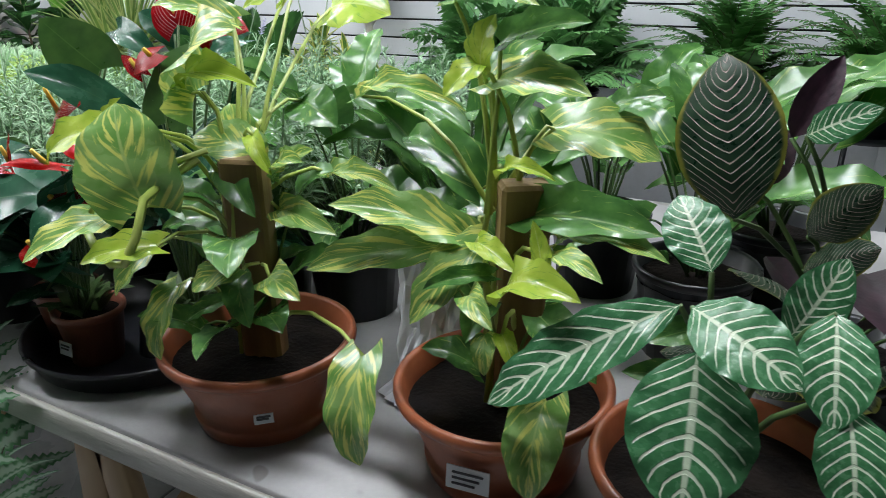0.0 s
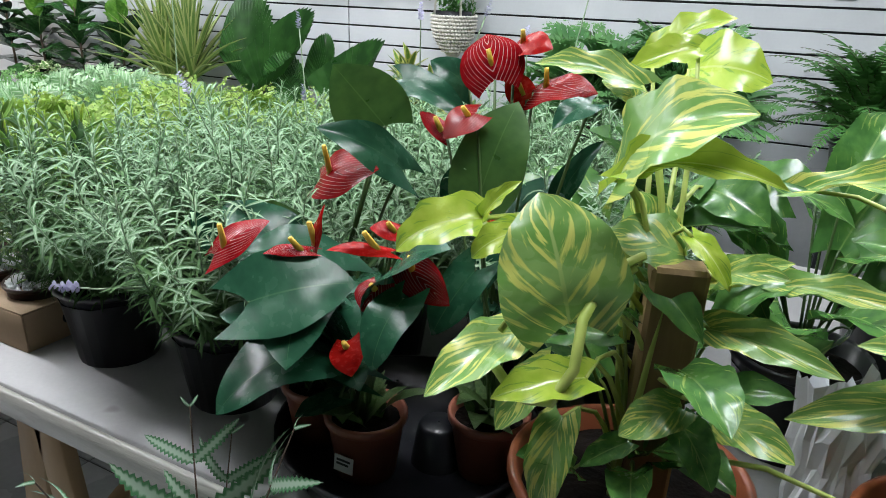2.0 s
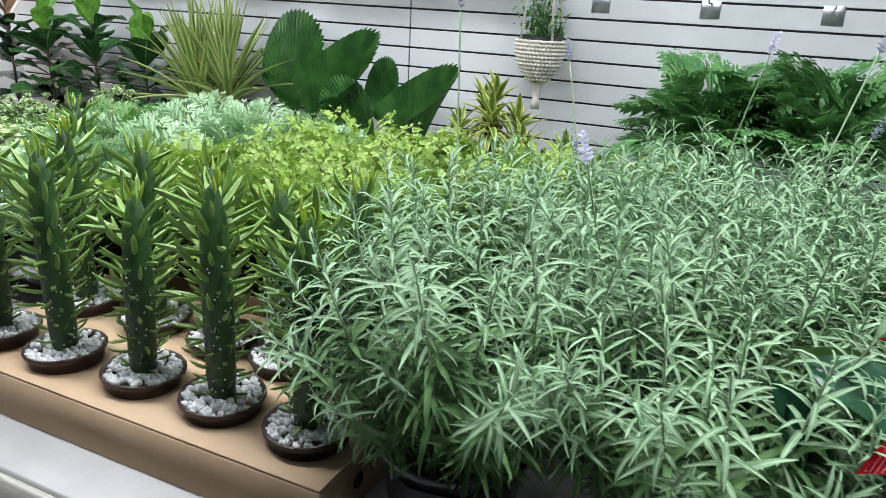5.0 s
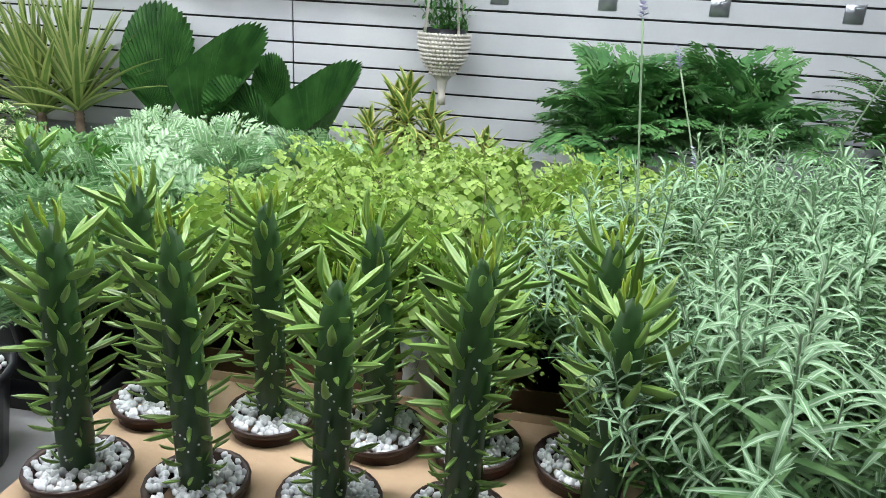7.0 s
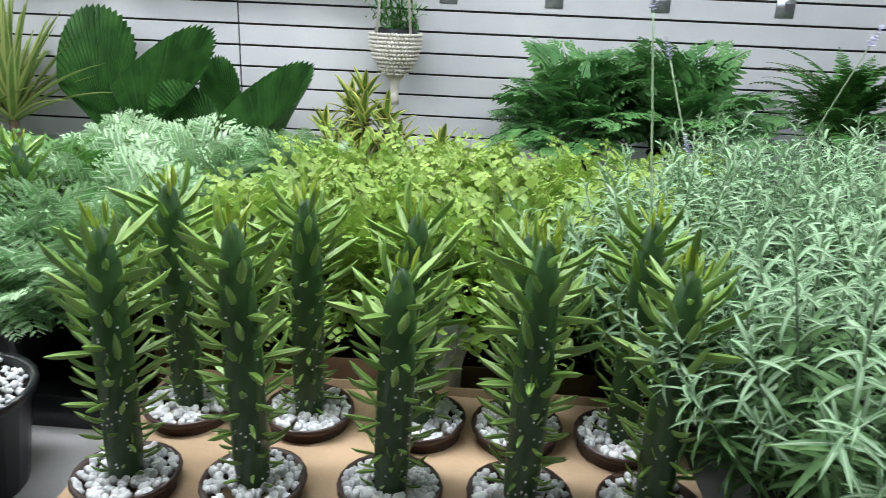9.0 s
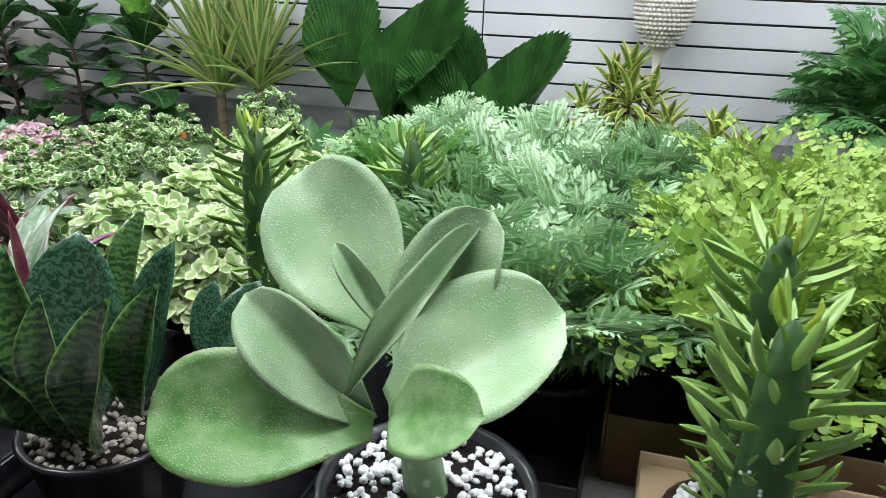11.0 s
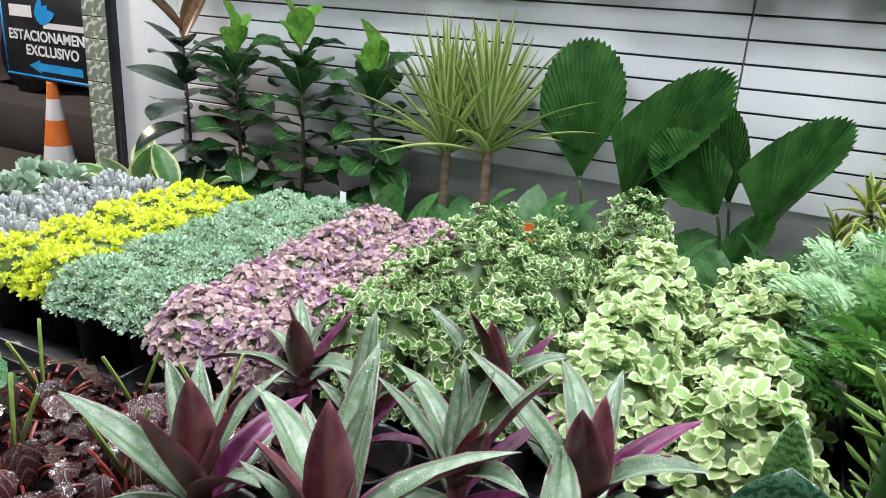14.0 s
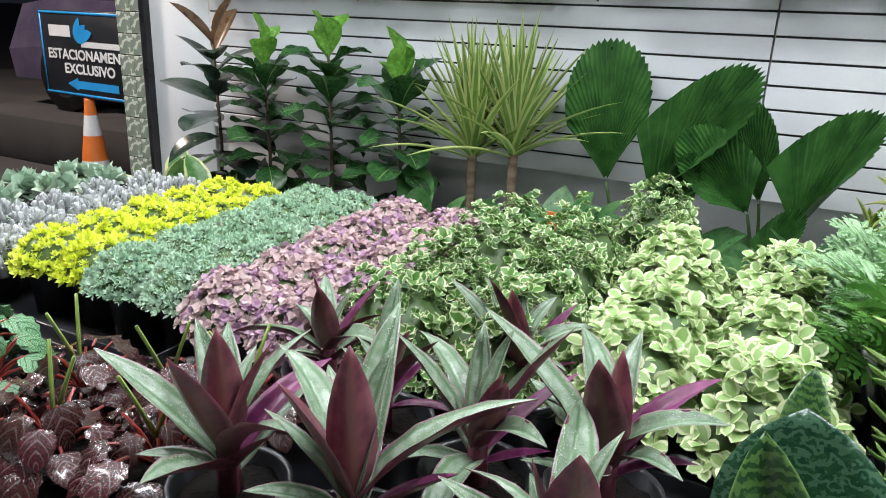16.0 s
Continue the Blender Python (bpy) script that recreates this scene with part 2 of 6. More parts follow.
def part(name, arr, mats, parent=None, label="", smooth=True, m=None):
    ob = new(name, arr if isinstance(arr, bpy.types.Mesh) else mesh_of(name, arr, mats, smooth))
    if parent is not None:
        ob.parent = parent
    if m is not None:
        ob.matrix_basis = m
    return tagged(ob, label)


def thing(name, place, label, category, group="", turn=0.0, kind=""):
    ob = new(name)
    ob.empty_display_size = 0.05
    ob.matrix_basis = pose(*place, 0, 0, turn)
    return tagged(ob, label, category, group, kind)


def aim(base, tip, normal=(0, 0, 1), w=1.0, length=None):
    """A pose that lays a unit leaf from base to tip, with its upper side towards normal."""
    b, t = Vector(base), Vector(tip)
    y = t - b
    L = length or y.length
    y.normalize()
    x = y.cross(Vector(normal))
    if x.length < 1e-3:
        x = y.orthogonal()
    x.normalize()
    z = x.cross(y)
    m = Matrix.Identity(4)
    for i, (ax, s) in enumerate(((x, L * w), (y, L), (z, L))):
        for k in range(3):
            m[k][i] = ax[k] * s
    m.translation = b
    return m


def spray(az, el, roll=0.0, s=1.0, at=(0, 0, 0)):
    """A pose whose +y points at azimuth az and elevation el (degrees)."""
    return Matrix.Translation(at) @ pose(0, 0, 0, 0, 0, az) @ pose(0, 0, 0, el) @ pose(0, 0, 0, 0, roll) @ Matrix.Scale(s, 4)


R = random.Random(7)
# ---------------------------------------------------------------- materials
WHITE_WALL = surface("white_wall_paint", (0.66, 0.68, 0.70), (0.78, 0.79, 0.80), 1.6, 60, 0.62, bump_d=0.0006, vary=0.05)
GREY_WALL = surface("grey_wall_paint", (0.72, 0.74, 0.76), (0.82, 0.83, 0.84), 2.2, 40, 0.7, bump_d=0.002, vary=0.08)
UNSEEN_WALL = surface("unseen_dark_wall", (0.12, 0.12, 0.125), (0.17, 0.17, 0.175), 2, 40, 0.8)
SLAT = surface("slat_panel_white", (0.54, 0.56, 0.59), (0.68, 0.70, 0.72), 1.3, 80, 0.30, bump_d=0.0003, vary=0.05)
GROOVE = surface("slat_groove_black", (0.012, 0.012, 0.014), (0.02, 0.02, 0.022), 10, 60, 0.6)
FLOOR_TILE = surface("floor_tile", (0.46, 0.48, 0.49), (0.58, 0.59, 0.60), 3, 50, 0.28, bump_d=0.0003)
GROUT = surface("grout", (0.10, 0.10, 0.10), (0.18, 0.17, 0.16), 6, 60, 0.9)
CEILING = surface("ceiling_paint", (0.74, 0.75, 0.76), (0.8, 0.8, 0.8), 2, 50, 0.8)
LAMINATE = surface("table_laminate", (0.34, 0.34, 0.34), (0.46, 0.45, 0.45), 5, 140, 0.36, bump_d=0.0002, vary=0.08, spots=((0.22, 0.21, 0.2), 14, 0.72))
LAM_EDGE = surface("table_edge_band", (0.46, 0.45, 0.40), (0.62, 0.61, 0.56), 4, 70, 0.3, stretch=(1, 8, 8))
PINE = surface("pine_wood", (0.42, 0.28, 0.14), (0.55, 0.38, 0.20), 6, 60, 0.55, stretch=(1, 1, 0.12))
STAKE = surface("rough_stake_wood", (0.17, 0.10, 0.035), (0.44, 0.29, 0.12), 18, 90, 0.75, stretch=(1, 1, 0.15), bump_d=0.003)
TERRA = surface("terracotta_plastic", (0.34, 0.095, 0.040), (0.42, 0.13, 0.055), 9, 120, 0.33, bump_d=0.0003)
TERRA_DARK = surface("terracotta_small_pot", (0.26, 0.085, 0.05), (0.36, 0.13, 0.08), 9, 100, 0.45)
BLACK = surface("black_plastic", (0.010, 0.011, 0.014), (0.022, 0.023, 0.028), 12, 100, 0.30, bump_d=0.0003)
BROWNPOT = surface("brown_plastic", (0.035, 0.018, 0.014), (0.06, 0.03, 0.022), 12, 80, 0.35)
SOIL = surface("potting_soil", (0.004, 0.003, 0.0025), (0.014, 0.010, 0.008), 30, 160, 0.95, bump_d=0.006, spec=0.15)
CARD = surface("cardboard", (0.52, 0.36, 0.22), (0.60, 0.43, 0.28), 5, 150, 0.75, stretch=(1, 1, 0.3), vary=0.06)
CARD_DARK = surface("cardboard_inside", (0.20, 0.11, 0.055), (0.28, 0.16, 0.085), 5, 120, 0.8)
PEBBLE = surface("white_pebbles", (0.80, 0.82, 0.85), (0.88, 0.89, 0.90), 40, 120, 0.6, vary=0.06)
GRIT = surface("beige_pebbles", (0.42, 0.36, 0.29), (0.6, 0.55, 0.48), 40, 120, 0.7, vary=0.4)
STEM = leafy("stem_green", (0.16, 0.26, 0.05), (0.26, 0.36, 0.08), 0.45, 0.1)
STEM_LIME = leafy("stem_lime", (0.40, 0.52, 0.10), (0.52, 0.62, 0.16), 0.38, 0.1)
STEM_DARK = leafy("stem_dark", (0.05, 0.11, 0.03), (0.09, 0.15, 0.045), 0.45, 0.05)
BARK = surface("dracaena_bark", (0.13, 0.09, 0.055), (0.24, 0.18, 0.12), 14, 80, 0.85, bump_d=0.004, stretch=(1, 1, 3))
TWIG = surface("brown_twig", (0.06, 0.04, 0.025), (0.11, 0.07, 0.045), 14, 80, 0.8)
ASPHALT = surface("asphalt", (0.035, 0.033, 0.033), (0.055, 0.05, 0.05), 2, 120, 0.85, bump_d=0.004)
PAPER = surface("white_label", (0.74, 0.76, 0.8), (0.8, 0.82, 0.84), 20, 90, 0.5, vary=0.03)
INK = surface("label_ink", (0.06, 0.06, 0.07), (0.1, 0.1, 0.11), 20, 90, 0.6)
CHROME = surface("hook_metal", (0.35, 0.38, 0.42), (0.5, 0.52, 0.55), 20, 90, 0.3, metal=0.8)

POTHOS = leafy("pothos_leaf", (0.15, 0.34, 0.07), (0.27, 0.46, 0.14), 0.26, 0.22, 4, streak=((0.68, 0.72, 0.18), 12.0, 0.51), rib=((0.40, 0.55, 0.18), 0.035), vary=0.45)
POTHOS_LIME = leafy("pothos_lime_leaf", (0.34, 0.50, 0.045), (0.48, 0.61, 0.085), 0.24, 0.30, 4, streak=((0.22, 0.40, 0.055), 12.0, 0.56), rib=((0.58, 0.68, 0.22), 0.035), vary=0.25)
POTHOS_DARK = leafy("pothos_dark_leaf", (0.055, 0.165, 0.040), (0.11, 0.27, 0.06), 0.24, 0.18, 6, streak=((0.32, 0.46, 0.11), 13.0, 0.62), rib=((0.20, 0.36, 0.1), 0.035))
ANTH = leafy("anthurium_leaf", (0.012, 0.062, 0.032), (0.024, 0.096, 0.050), 0.26, 0.07, 5, rib=((0.05, 0.13, 0.06), 0.02), spec=0.22)
# Paler olive for leaf undersides, with the light from behind put into the colour.
ANTH_BACKLIT = leafy("anthurium_olive_backlit_leaf", (0.040, 0.105, 0.025), (0.068, 0.15, 0.036), 0.30, 0.22, 5, rib=((0.09, 0.18, 0.05), 0.02))
SPATHE = leafy("anthurium_red_spathe", (0.34, 0.004, 0.005), (0.46, 0.008, 0.008), 0.26, 0.08, 8, vary=0.4, spec=0.18)
SPATHE_STRIPED = leafy("anthurium_striped_spathe", (0.24, 0.003, 0.008), (0.38, 0.006, 0.012), 0.24, 0.08, 5, chevron=((0.62, 0.36, 0.36), 11, 1.3, 0.13), spec=0.18, vary=0.55)
SPADIX = surface("anthurium_spadix", (0.80, 0.46, 0.03), (0.85, 0.58, 0.08), 30, 200, 0.5, bump_d=0.002)
ZEBRA = leafy("zebra_leaf", (0.045, 0.17, 0.070), (0.075, 0.24, 0.10), 0.26, 0.12, 14, chevron=((0.70, 0.80, 0.62), 19, 0.24, 0.21), rib=((0.66, 0.77, 0.58), 0.065), vary=0.15)
PINSTRIPE = leafy("pinstripe_leaf", (0.010, 0.032, 0.018), (0.025, 0.06, 0.03), 0.30, 0.1, 12, chevron=((0.50, 0.38, 0.35), 34, 0.26, 0.12), edge=((0.20, 0.20, 0.03), 0.86, 0.2), vary=0.1)
PURPLE_UNDER = leafy("dark_purple_leaf", (0.024, 0.010, 0.020), (0.05, 0.02, 0.035), 0.4, 0.1, 10)
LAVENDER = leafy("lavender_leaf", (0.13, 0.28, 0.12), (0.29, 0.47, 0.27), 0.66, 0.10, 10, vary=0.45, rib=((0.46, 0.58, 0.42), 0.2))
# Greener for older lower leaves, and darkened for shade low in the bush.
LAV_OLD_SHADED = leafy("lavender_older_shaded_leaf", (0.050, 0.14, 0.035), (0.13, 0.26, 0.085), 0.72, 0.10, 10, vary=0.4)
LAV_STEM = leafy("lavender_stem", (0.34, 0.48, 0.30), (0.44, 0.56, 0.38), 0.8, 0.1, 10)
LAV_FLOWER = leafy("lavender_flower", (0.38, 0.36, 0.56), (0.58, 0.58, 0.70), 0.8, 0.2, 40, vary=0.3)
CACTUS = leafy("cactus_stem", (0.020, 0.058, 0.016), (0.036, 0.092, 0.026), 0.42, 0.0, 30, vary=0.1)
CACTUS_LEAF = leafy("cactus_leaf", (0.17, 0.34, 0.065), (0.28, 0.46, 0.11), 0.34, 0.15, 20, vary=0.45, rib=((0.34, 0.50, 0.14), 0.3))
CACTUS_TOP = leafy("cactus_young_leaf", (0.34, 0.50, 0.06), (0.48, 0.60, 0.09), 0.34, 0.2, 20, vary=0.3)
ADIANTUM = leafy("maidenhair_leaf", (0.16, 0.33, 0.045), (0.36, 0.52, 0.10), 0.5, 0.22, 9, vary=0.6)
ARTEM = leafy("silver_fern_leaf", (0.10, 0.30, 0.08), (0.38, 0.58, 0.32), 0.34, 0.22, 9, rib=((0.58, 0.70, 0.52), 0.20), vary=0.5)
ARTEM_GREEN = leafy("green_fern_leaf", (0.06, 0.20, 0.035), (0.13, 0.32, 0.06), 0.4, 0.3, 9, vary=0.5)
KAL = leafy("paddle_leaf", (0.225, 0.39, 0.185), (0.40, 0.56, 0.33), 0.36, 0.08, 3, edge=((0.32, 0.19, 0.13), 0.96, 0.02), vary=0.3, dew=80.0)
KAL_LOW = leafy("paddle_leaf_old", (0.09, 0.25, 0.05), (0.28, 0.46, 0.20), 0.38, 0.06, 5, edge=((0.30, 0.13, 0.09), 0.94, 0.02), vary=0.15, dew=85.0)
SANS = leafy("snake_plant_leaf", (0.016, 0.060, 0.020), (0.035, 0.10, 0.030), 0.26, 0.05, 9, bands=((0.09, 0.185, 0.05), 110.0, 14.0, 15.0), edge=((0.17, 0.27, 0.08), 0.90, 0.08), vary=0.25)
SANS_DARK = leafy("snake_plant_dark_leaf", (0.010, 0.045, 0.024), (0.02, 0.07, 0.03), 0.24, 0.05, 30, bands=((0.055, 0.13, 0.075), 90.0, 20.0, 22.0), vary=0.15)
RHOE_TOP = leafy("rhoeo_upper", (0.15, 0.23, 0.14), (0.31, 0.39, 0.30), 0.30, 0.05, 12, lines=((0.10, 0.185, 0.09), 16.0, -0.1), edge=((0.30, 0.12, 0.19), 0.88, 0.03), vary=0.35, dew=60.0)
RHOE_UNDER = leafy("rhoeo_underside", (0.15, 0.035, 0.060), (0.27, 0.085, 0.115), 0.35, 0.12, 10, vary=0.35, rib=((0.22, 0.08, 0.08), 0.3))
RHOE_PINK = leafy("rhoeo_magenta", (0.11, 0.015, 0.06), (0.22, 0.035, 0.14), 0.35, 0.15, 10, vary=0.3)
PEP_RED = leafy("peperomia_dark_leaf", (0.028, 0.007, 0.010), (0.07, 0.015, 0.018), 0.16, 0.05, 30, chevron=((0.09, 0.055, 0.055), 8, 0.5, 0.22), vary=0.5, coat=0.5)
PEP_GREEN = leafy("peperomia_green_leaf", (0.07, 0.19, 0.08), (0.17, 0.32, 0.17), 0.26, 0.1, 30, chevron=((0.03, 0.10, 0.04), 8, 0.5, 0.20), vary=0.3)
PEP_STEM = leafy("peperomia_red_stem", (0.20, 0.025, 0.020), (0.34, 0.05, 0.04), 0.35, 0.1, 10)
CALLISIA = leafy("pink_callisia_leaf", (0.54, 0.33, 0.36), (0.76, 0.60, 0.59), 0.45, 0.25, 6, vary=0.6, edge=((0.62, 0.52, 0.45), 0.75, 0.3))
CALL_VIOLET = leafy("violet_callisia_leaf", (0.38, 0.20, 0.33), (0.58, 0.38, 0.52), 0.45, 0.25, 6, vary=0.4)
TEAL = leafy("teal_sedum_leaf", (0.36, 0.54, 0.38), (0.56, 0.71, 0.56), 0.6, 0.12, 8, vary=0.3)
YELLOW = leafy("yellow_sedum_leaf", (0.72, 0.80, 0.05), (0.85, 0.92, 0.18), 0.5, 0.25, 8, vary=0.2)
VARI = leafy("cream_edged_leaf", (0.07, 0.19, 0.035), (0.17, 0.34, 0.075), 0.36, 0.22, 8, edge=((0.70, 0.76, 0.46), 0.60, 0.3), vary=0.4)
MINT = leafy("plectranthus_leaf", (0.28, 0.46, 0.14), (0.44, 0.60, 0.24), 0.5, 0.22, 9, edge=((0.74, 0.80, 0.50), 0.52, 0.35), vary=0.4)
FUZZ = surface("fuzzy_white_cactus", (0.36, 0.39, 0.39), (0.52, 0.54, 0.54), 30, 200, 0.95, bump_d=0.004)
ROSETTE = leafy("rosette_leaf", (0.34, 0.48, 0.36), (0.50, 0.60, 0.46), 0.55, 0.05, 12, vary=0.35)
FICUS = leafy("rubber_leaf", (0.010, 0.025, 0.018), (0.022, 0.045, 0.03), 0.22, 0.06, 8, rib=((0.05, 0.06, 0.035), 0.04), vary=0.2)
FICUS_NEW = leafy("rubber_young_leaf", (0.13, 0.065, 0.035), (0.19, 0.11, 0.06), 0.3, 0.15, 8, rib=((0.3, 0.25, 0.15), 0.05))
LYRATA = leafy("fiddle_leaf", (0.018, 0.065, 0.020), (0.036, 0.115, 0.032), 0.22, 0.12, 10, veins=6, rib=((0.2, 0.34, 0.12), 0.03), vary=0.35)
LYRATA_NEW = leafy("fiddle_young_leaf", (0.10, 0.28, 0.04), (0.19, 0.42, 0.065), 0.25, 0.25, 10, veins=6)
DRAC = leafy("dracaena_leaf", (0.16, 0.29, 0.07), (0.24, 0.37, 0.10), 0.4, 0.22, 8, edge=((0.46, 0.54, 0.20), 0.45, 0.1), vary=0.35)
PALM = leafy("fan_palm_leaf", (0.020, 0.080, 0.016), (0.050, 0.155, 0.032), 0.33, 0.14, 6, vary=0.3)
CROT = leafy("song_of_india_leaf", (0.12, 0.26, 0.045), (0.21, 0.35, 0.07), 0.4, 0.2, 10, edge=((0.66, 0.66, 0.19), 0.50, 0.1), vary=0.5)
FERN = leafy("fern_leaf", (0.045, 0.17, 0.035), (0.10, 0.28, 0.06), 0.5, 0.25, 8, vary=0.5)
FERN_DARK = leafy("rabbit_foot_fern_leaf", (0.06, 0.21, 0.06), (0.17, 0.38, 0.12), 0.5, 0.2, 8, vary=0.5)
PTERIS = leafy("silver_brake_leaf", (0.06, 0.19, 0.08), (0.11, 0.27, 0.12), 0.45, 0.2, 9, vary=0.3, rib=((0.42, 0.54, 0.42), 0.5))
TRAILER = leafy("trailing_leaf", (0.24, 0.42, 0.13), (0.38, 0.55, 0.22), 0.4, 0.3, 9, edge=((0.62, 0.70, 0.42), 0.55, 0.4), vary=0.4)
TRAILER_DARK = leafy("trailing_dark_leaf", (0.03, 0.085, 0.035), (0.06, 0.14, 0.05), 0.35, 0.15, 9, vary=0.4)
DIEFF = leafy("low_leaf", (0.05, 0.17, 0.05), (0.10, 0.25, 0.08), 0.3, 0.2, 9, vary=0.4, veins=6)
AGLA = leafy("cream_edged_broad_leaf", (0.06, 0.17, 0.05), (0.12, 0.25, 0.08), 0.32, 0.2, 9, edge=((0.56, 0.62, 0.30), 0.72, 0.3), vary=0.3)

# ---------------------------------------------------------------- setting
WALL_Y = 3.9
LINE0, PITCH = 1.514, 0.0945
PANEL_LOW = LINE0 - 8 * PITCH
wall = part("wall_back", box(-5.74, 3.2, 3.93, 4.10, 0, 3.0, 0), GREY_WALL)
tagged(wall, "plain grey painted back wall with scuffs", "wall", kind="structure")
# slatted display panels: boards with black grooves between them
for n, (x0, x1) in enumerate(((-5.255, -2.265), (-2.258, 0.866))):
    panel = thing("slat_wall_panel", (0, WALL_Y, 0), "white slatted wall panel with black horizontal grooves", "wall panel", kind="structure")
    part("groove_backing", box(x0, x1, 0.012, 0.03, PANEL_LOW - 0.09, 2.98, 0), GROOVE, panel, "black groove backing")
    board = box(x0, x1, 0.0, 0.011, 0.0045, PITCH - 0.0045, 0.0015)
    me = mesh_of("slat", board, SLAT, False)
    k = -9
    while LINE0 + (k + 1) * PITCH < 2.98:
        part("slat", me, SLAT, panel, m=pose(0, 0, LINE0 + k * PITCH))
        k += 1
plain = part("wall_plain_left", box(-5.74, -5.262, 3.903, 3.93, 0, 2.99, 0.002), WHITE_WALL)
tagged(plain, "white painted plain wall strip", "wall", kind="structure")
plain = part("wall_plain_right", box(0.873, 3.2, 3.903, 3.93, 0, 2.99, 0.002), WHITE_WALL)
tagged(plain, "white painted plain wall", "wall", kind="structure")
jamb = part("trim", box(-5.785, -5.741, 3.86, 4.10, 0, 3.0, 0.002), BLACK)
tagged(jamb, "black metal edge trim at the wall end", "trim", kind="structure")
PILLAR = surface("pillar_core", (0.06, 0.065, 0.06), (0.1, 0.1, 0.09), 8, 60, 0.8)
PTILE = surface("mottled_pillar_tile", (0.16, 0.20, 0.16), (0.24, 0.28, 0.22), 12, 60, 0.30, spots=((0.46, 0.49, 0.42), 26, 0.56))
pillar = thing("tiled_pillar", (-5.92, 4.0, 0), "pillar faced with mottled green-grey square tiles", "pillar", kind="structure")
part("core", box(-0.12, 0.13, -0.085, 0.10, 0, 3.0, 0), PILLAR, pillar)
tile_me = mesh_of("tile", box(-0.0615, 0.0615, -0.010, 0.0, 0.003, 0.127, 0.002), PTILE, False)
for k in range(23):
    for x in (-0.057, 0.070):
        part("tile", tile_me, PTILE, pillar, m=pose(x, -0.085, k * 0.13))
# Unseen walls added around the shop, dark so that little light bounces back.
for name, b in (("wall_right", (3.2, 3.36, -2.5, 4.1, 0, 3.0)), ("wall_behind", (-6.0, 3.36, -2.66, -2.5, 0, 3.0))):
    tagged(part(name, box(*b, 0), UNSEEN_WALL), "unseen dark grey wall, added to close the shop and cut bounce", "wall", kind="structure")
tagged(part("ceiling", box(-6.05, 3.36, -2.66, 4.1, 3.0, 3.12, 0), CEILING), "plain white ceiling", "ceiling", kind="structure")
floor = part("floor", box(-6.05, 3.36, -2.66, 4.1, -0.12, -0.004, 0), GROUT)
tagged(floor, "light grey tiled shop floor", "floor", kind="structure")
ground = part("ground", (np.array([(-400.0, -400, -0.13), (400, -400, -0.13), (400, 400, -0.13), (-400, 400, -0.13)]), [(0, 1, 2, 3)], np.zeros((4, 2))), ASPHALT)
tagged(ground, "dark asphalt street at night", "ground", kind="structure")

EMIT, ent = nt_of("tube_glow")
ent.links.new(node(ent, "ShaderNodeEmission", 0, {0: (0.92, 0.98, 1.0), 1: 6.0}), ent.nodes.new("ShaderNodeOutputMaterial").inputs[0])
for x, y in TUBES:
    lamp_thing = thing("ceiling_lamp", (x, y, TUBE_Z), "white ceiling fixture with two cool light tubes", "ceiling lamp", "ceiling lamps")
    part("housing", box(-0.62, 0.62, -0.07, 0.07, 0, 0.14, 0.006), CEILING, lamp_thing)
    for dy in (-0.035, 0.035):
        part("tube", tube([(-0.6, dy, -0.02), (0.6, dy, -0.02)], 0.013, seg=10), EMIT, lamp_thing)

# ---------------------------------------------------------------- tables on trestles
TZ = 0.80
FRONT = 0.968


def display_table(x0, x1):
    t = thing("display_table", ((x0 + x1) / 2, 1.55, 0), "grey laminate display table on pine trestles", "table", "display tables")
    h = (x1 - x0) / 2 - 0.002
    part("tabletop", box(-h, h, FRONT + 0.004 - 1.55, 0.62, TZ - 0.035, TZ, 0.003), LAMINATE, t)
    part("edge_band", box(-h, h, FRONT - 0.008 - 1.55, FRONT + 0.003 - 1.55, TZ - 0.045, TZ - 0.002, 0.003), LAM_EDGE, t, "pale edge band with worn edges")
    for x in [q - (x0 + x1) / 2 for q in (-3.6, -2.3, -0.93, -0.30, 0.9, 1.7) if x0 < q < x1]:
        for y in (-0.46, 0.42):
            part("leg", moved(box(-0.035, 0.035, -0.014, 0.014, 0, TZ - 0.05, 0.003), pose(x - 0.09, y, 0, 0, 7)), PINE, t)
            part("leg", moved(box(-0.035, 0.035, -0.014, 0.014, 0, TZ - 0.05, 0.003), pose(x + 0.11, y, 0, 0, -7)), PINE, t)
        part("crossbar", box(x - 0.03, x + 0.03, -0.50, 0.46, TZ - 0.085, TZ - 0.045, 0.003), PINE, t)
        part("brace", moved(box(-0.02, 0.02, -0.5, 0.5, -0.012, 0.012, 0.003), pose(x - 0.08, 0, 0.42, 25)), PINE, t)
        part("brace", box(x - 0.16, x + 0.16, -0.485, -0.465, 0.30, 0.34, 0.003), PINE, t)


for x0, x1 in ((-3.95, -1.76), (-1.76, 0.43), (0.43, 2.0)):
    display_table(x0, x1)


# ---------------------------------------------------------------- pots
def pot_profile(r, h, taper=0.78, rim=0.10, wall_t=0.004):
    b = r * taper
    return [(0.001, 0), (b, 0), (b + (r - b) * 0.80, h * (1 - rim) - 0.002), (r * 0.985, h * (1 - rim)), (r * 1.04, h * (1 - rim) + 0.003), (r * 1.05, h - 0.003), (r * 1.02, h), (r - wall_t, h - 0.003), (r - wall_t * 2, h * 0.8), (b - wall_t, h * 0.75)]


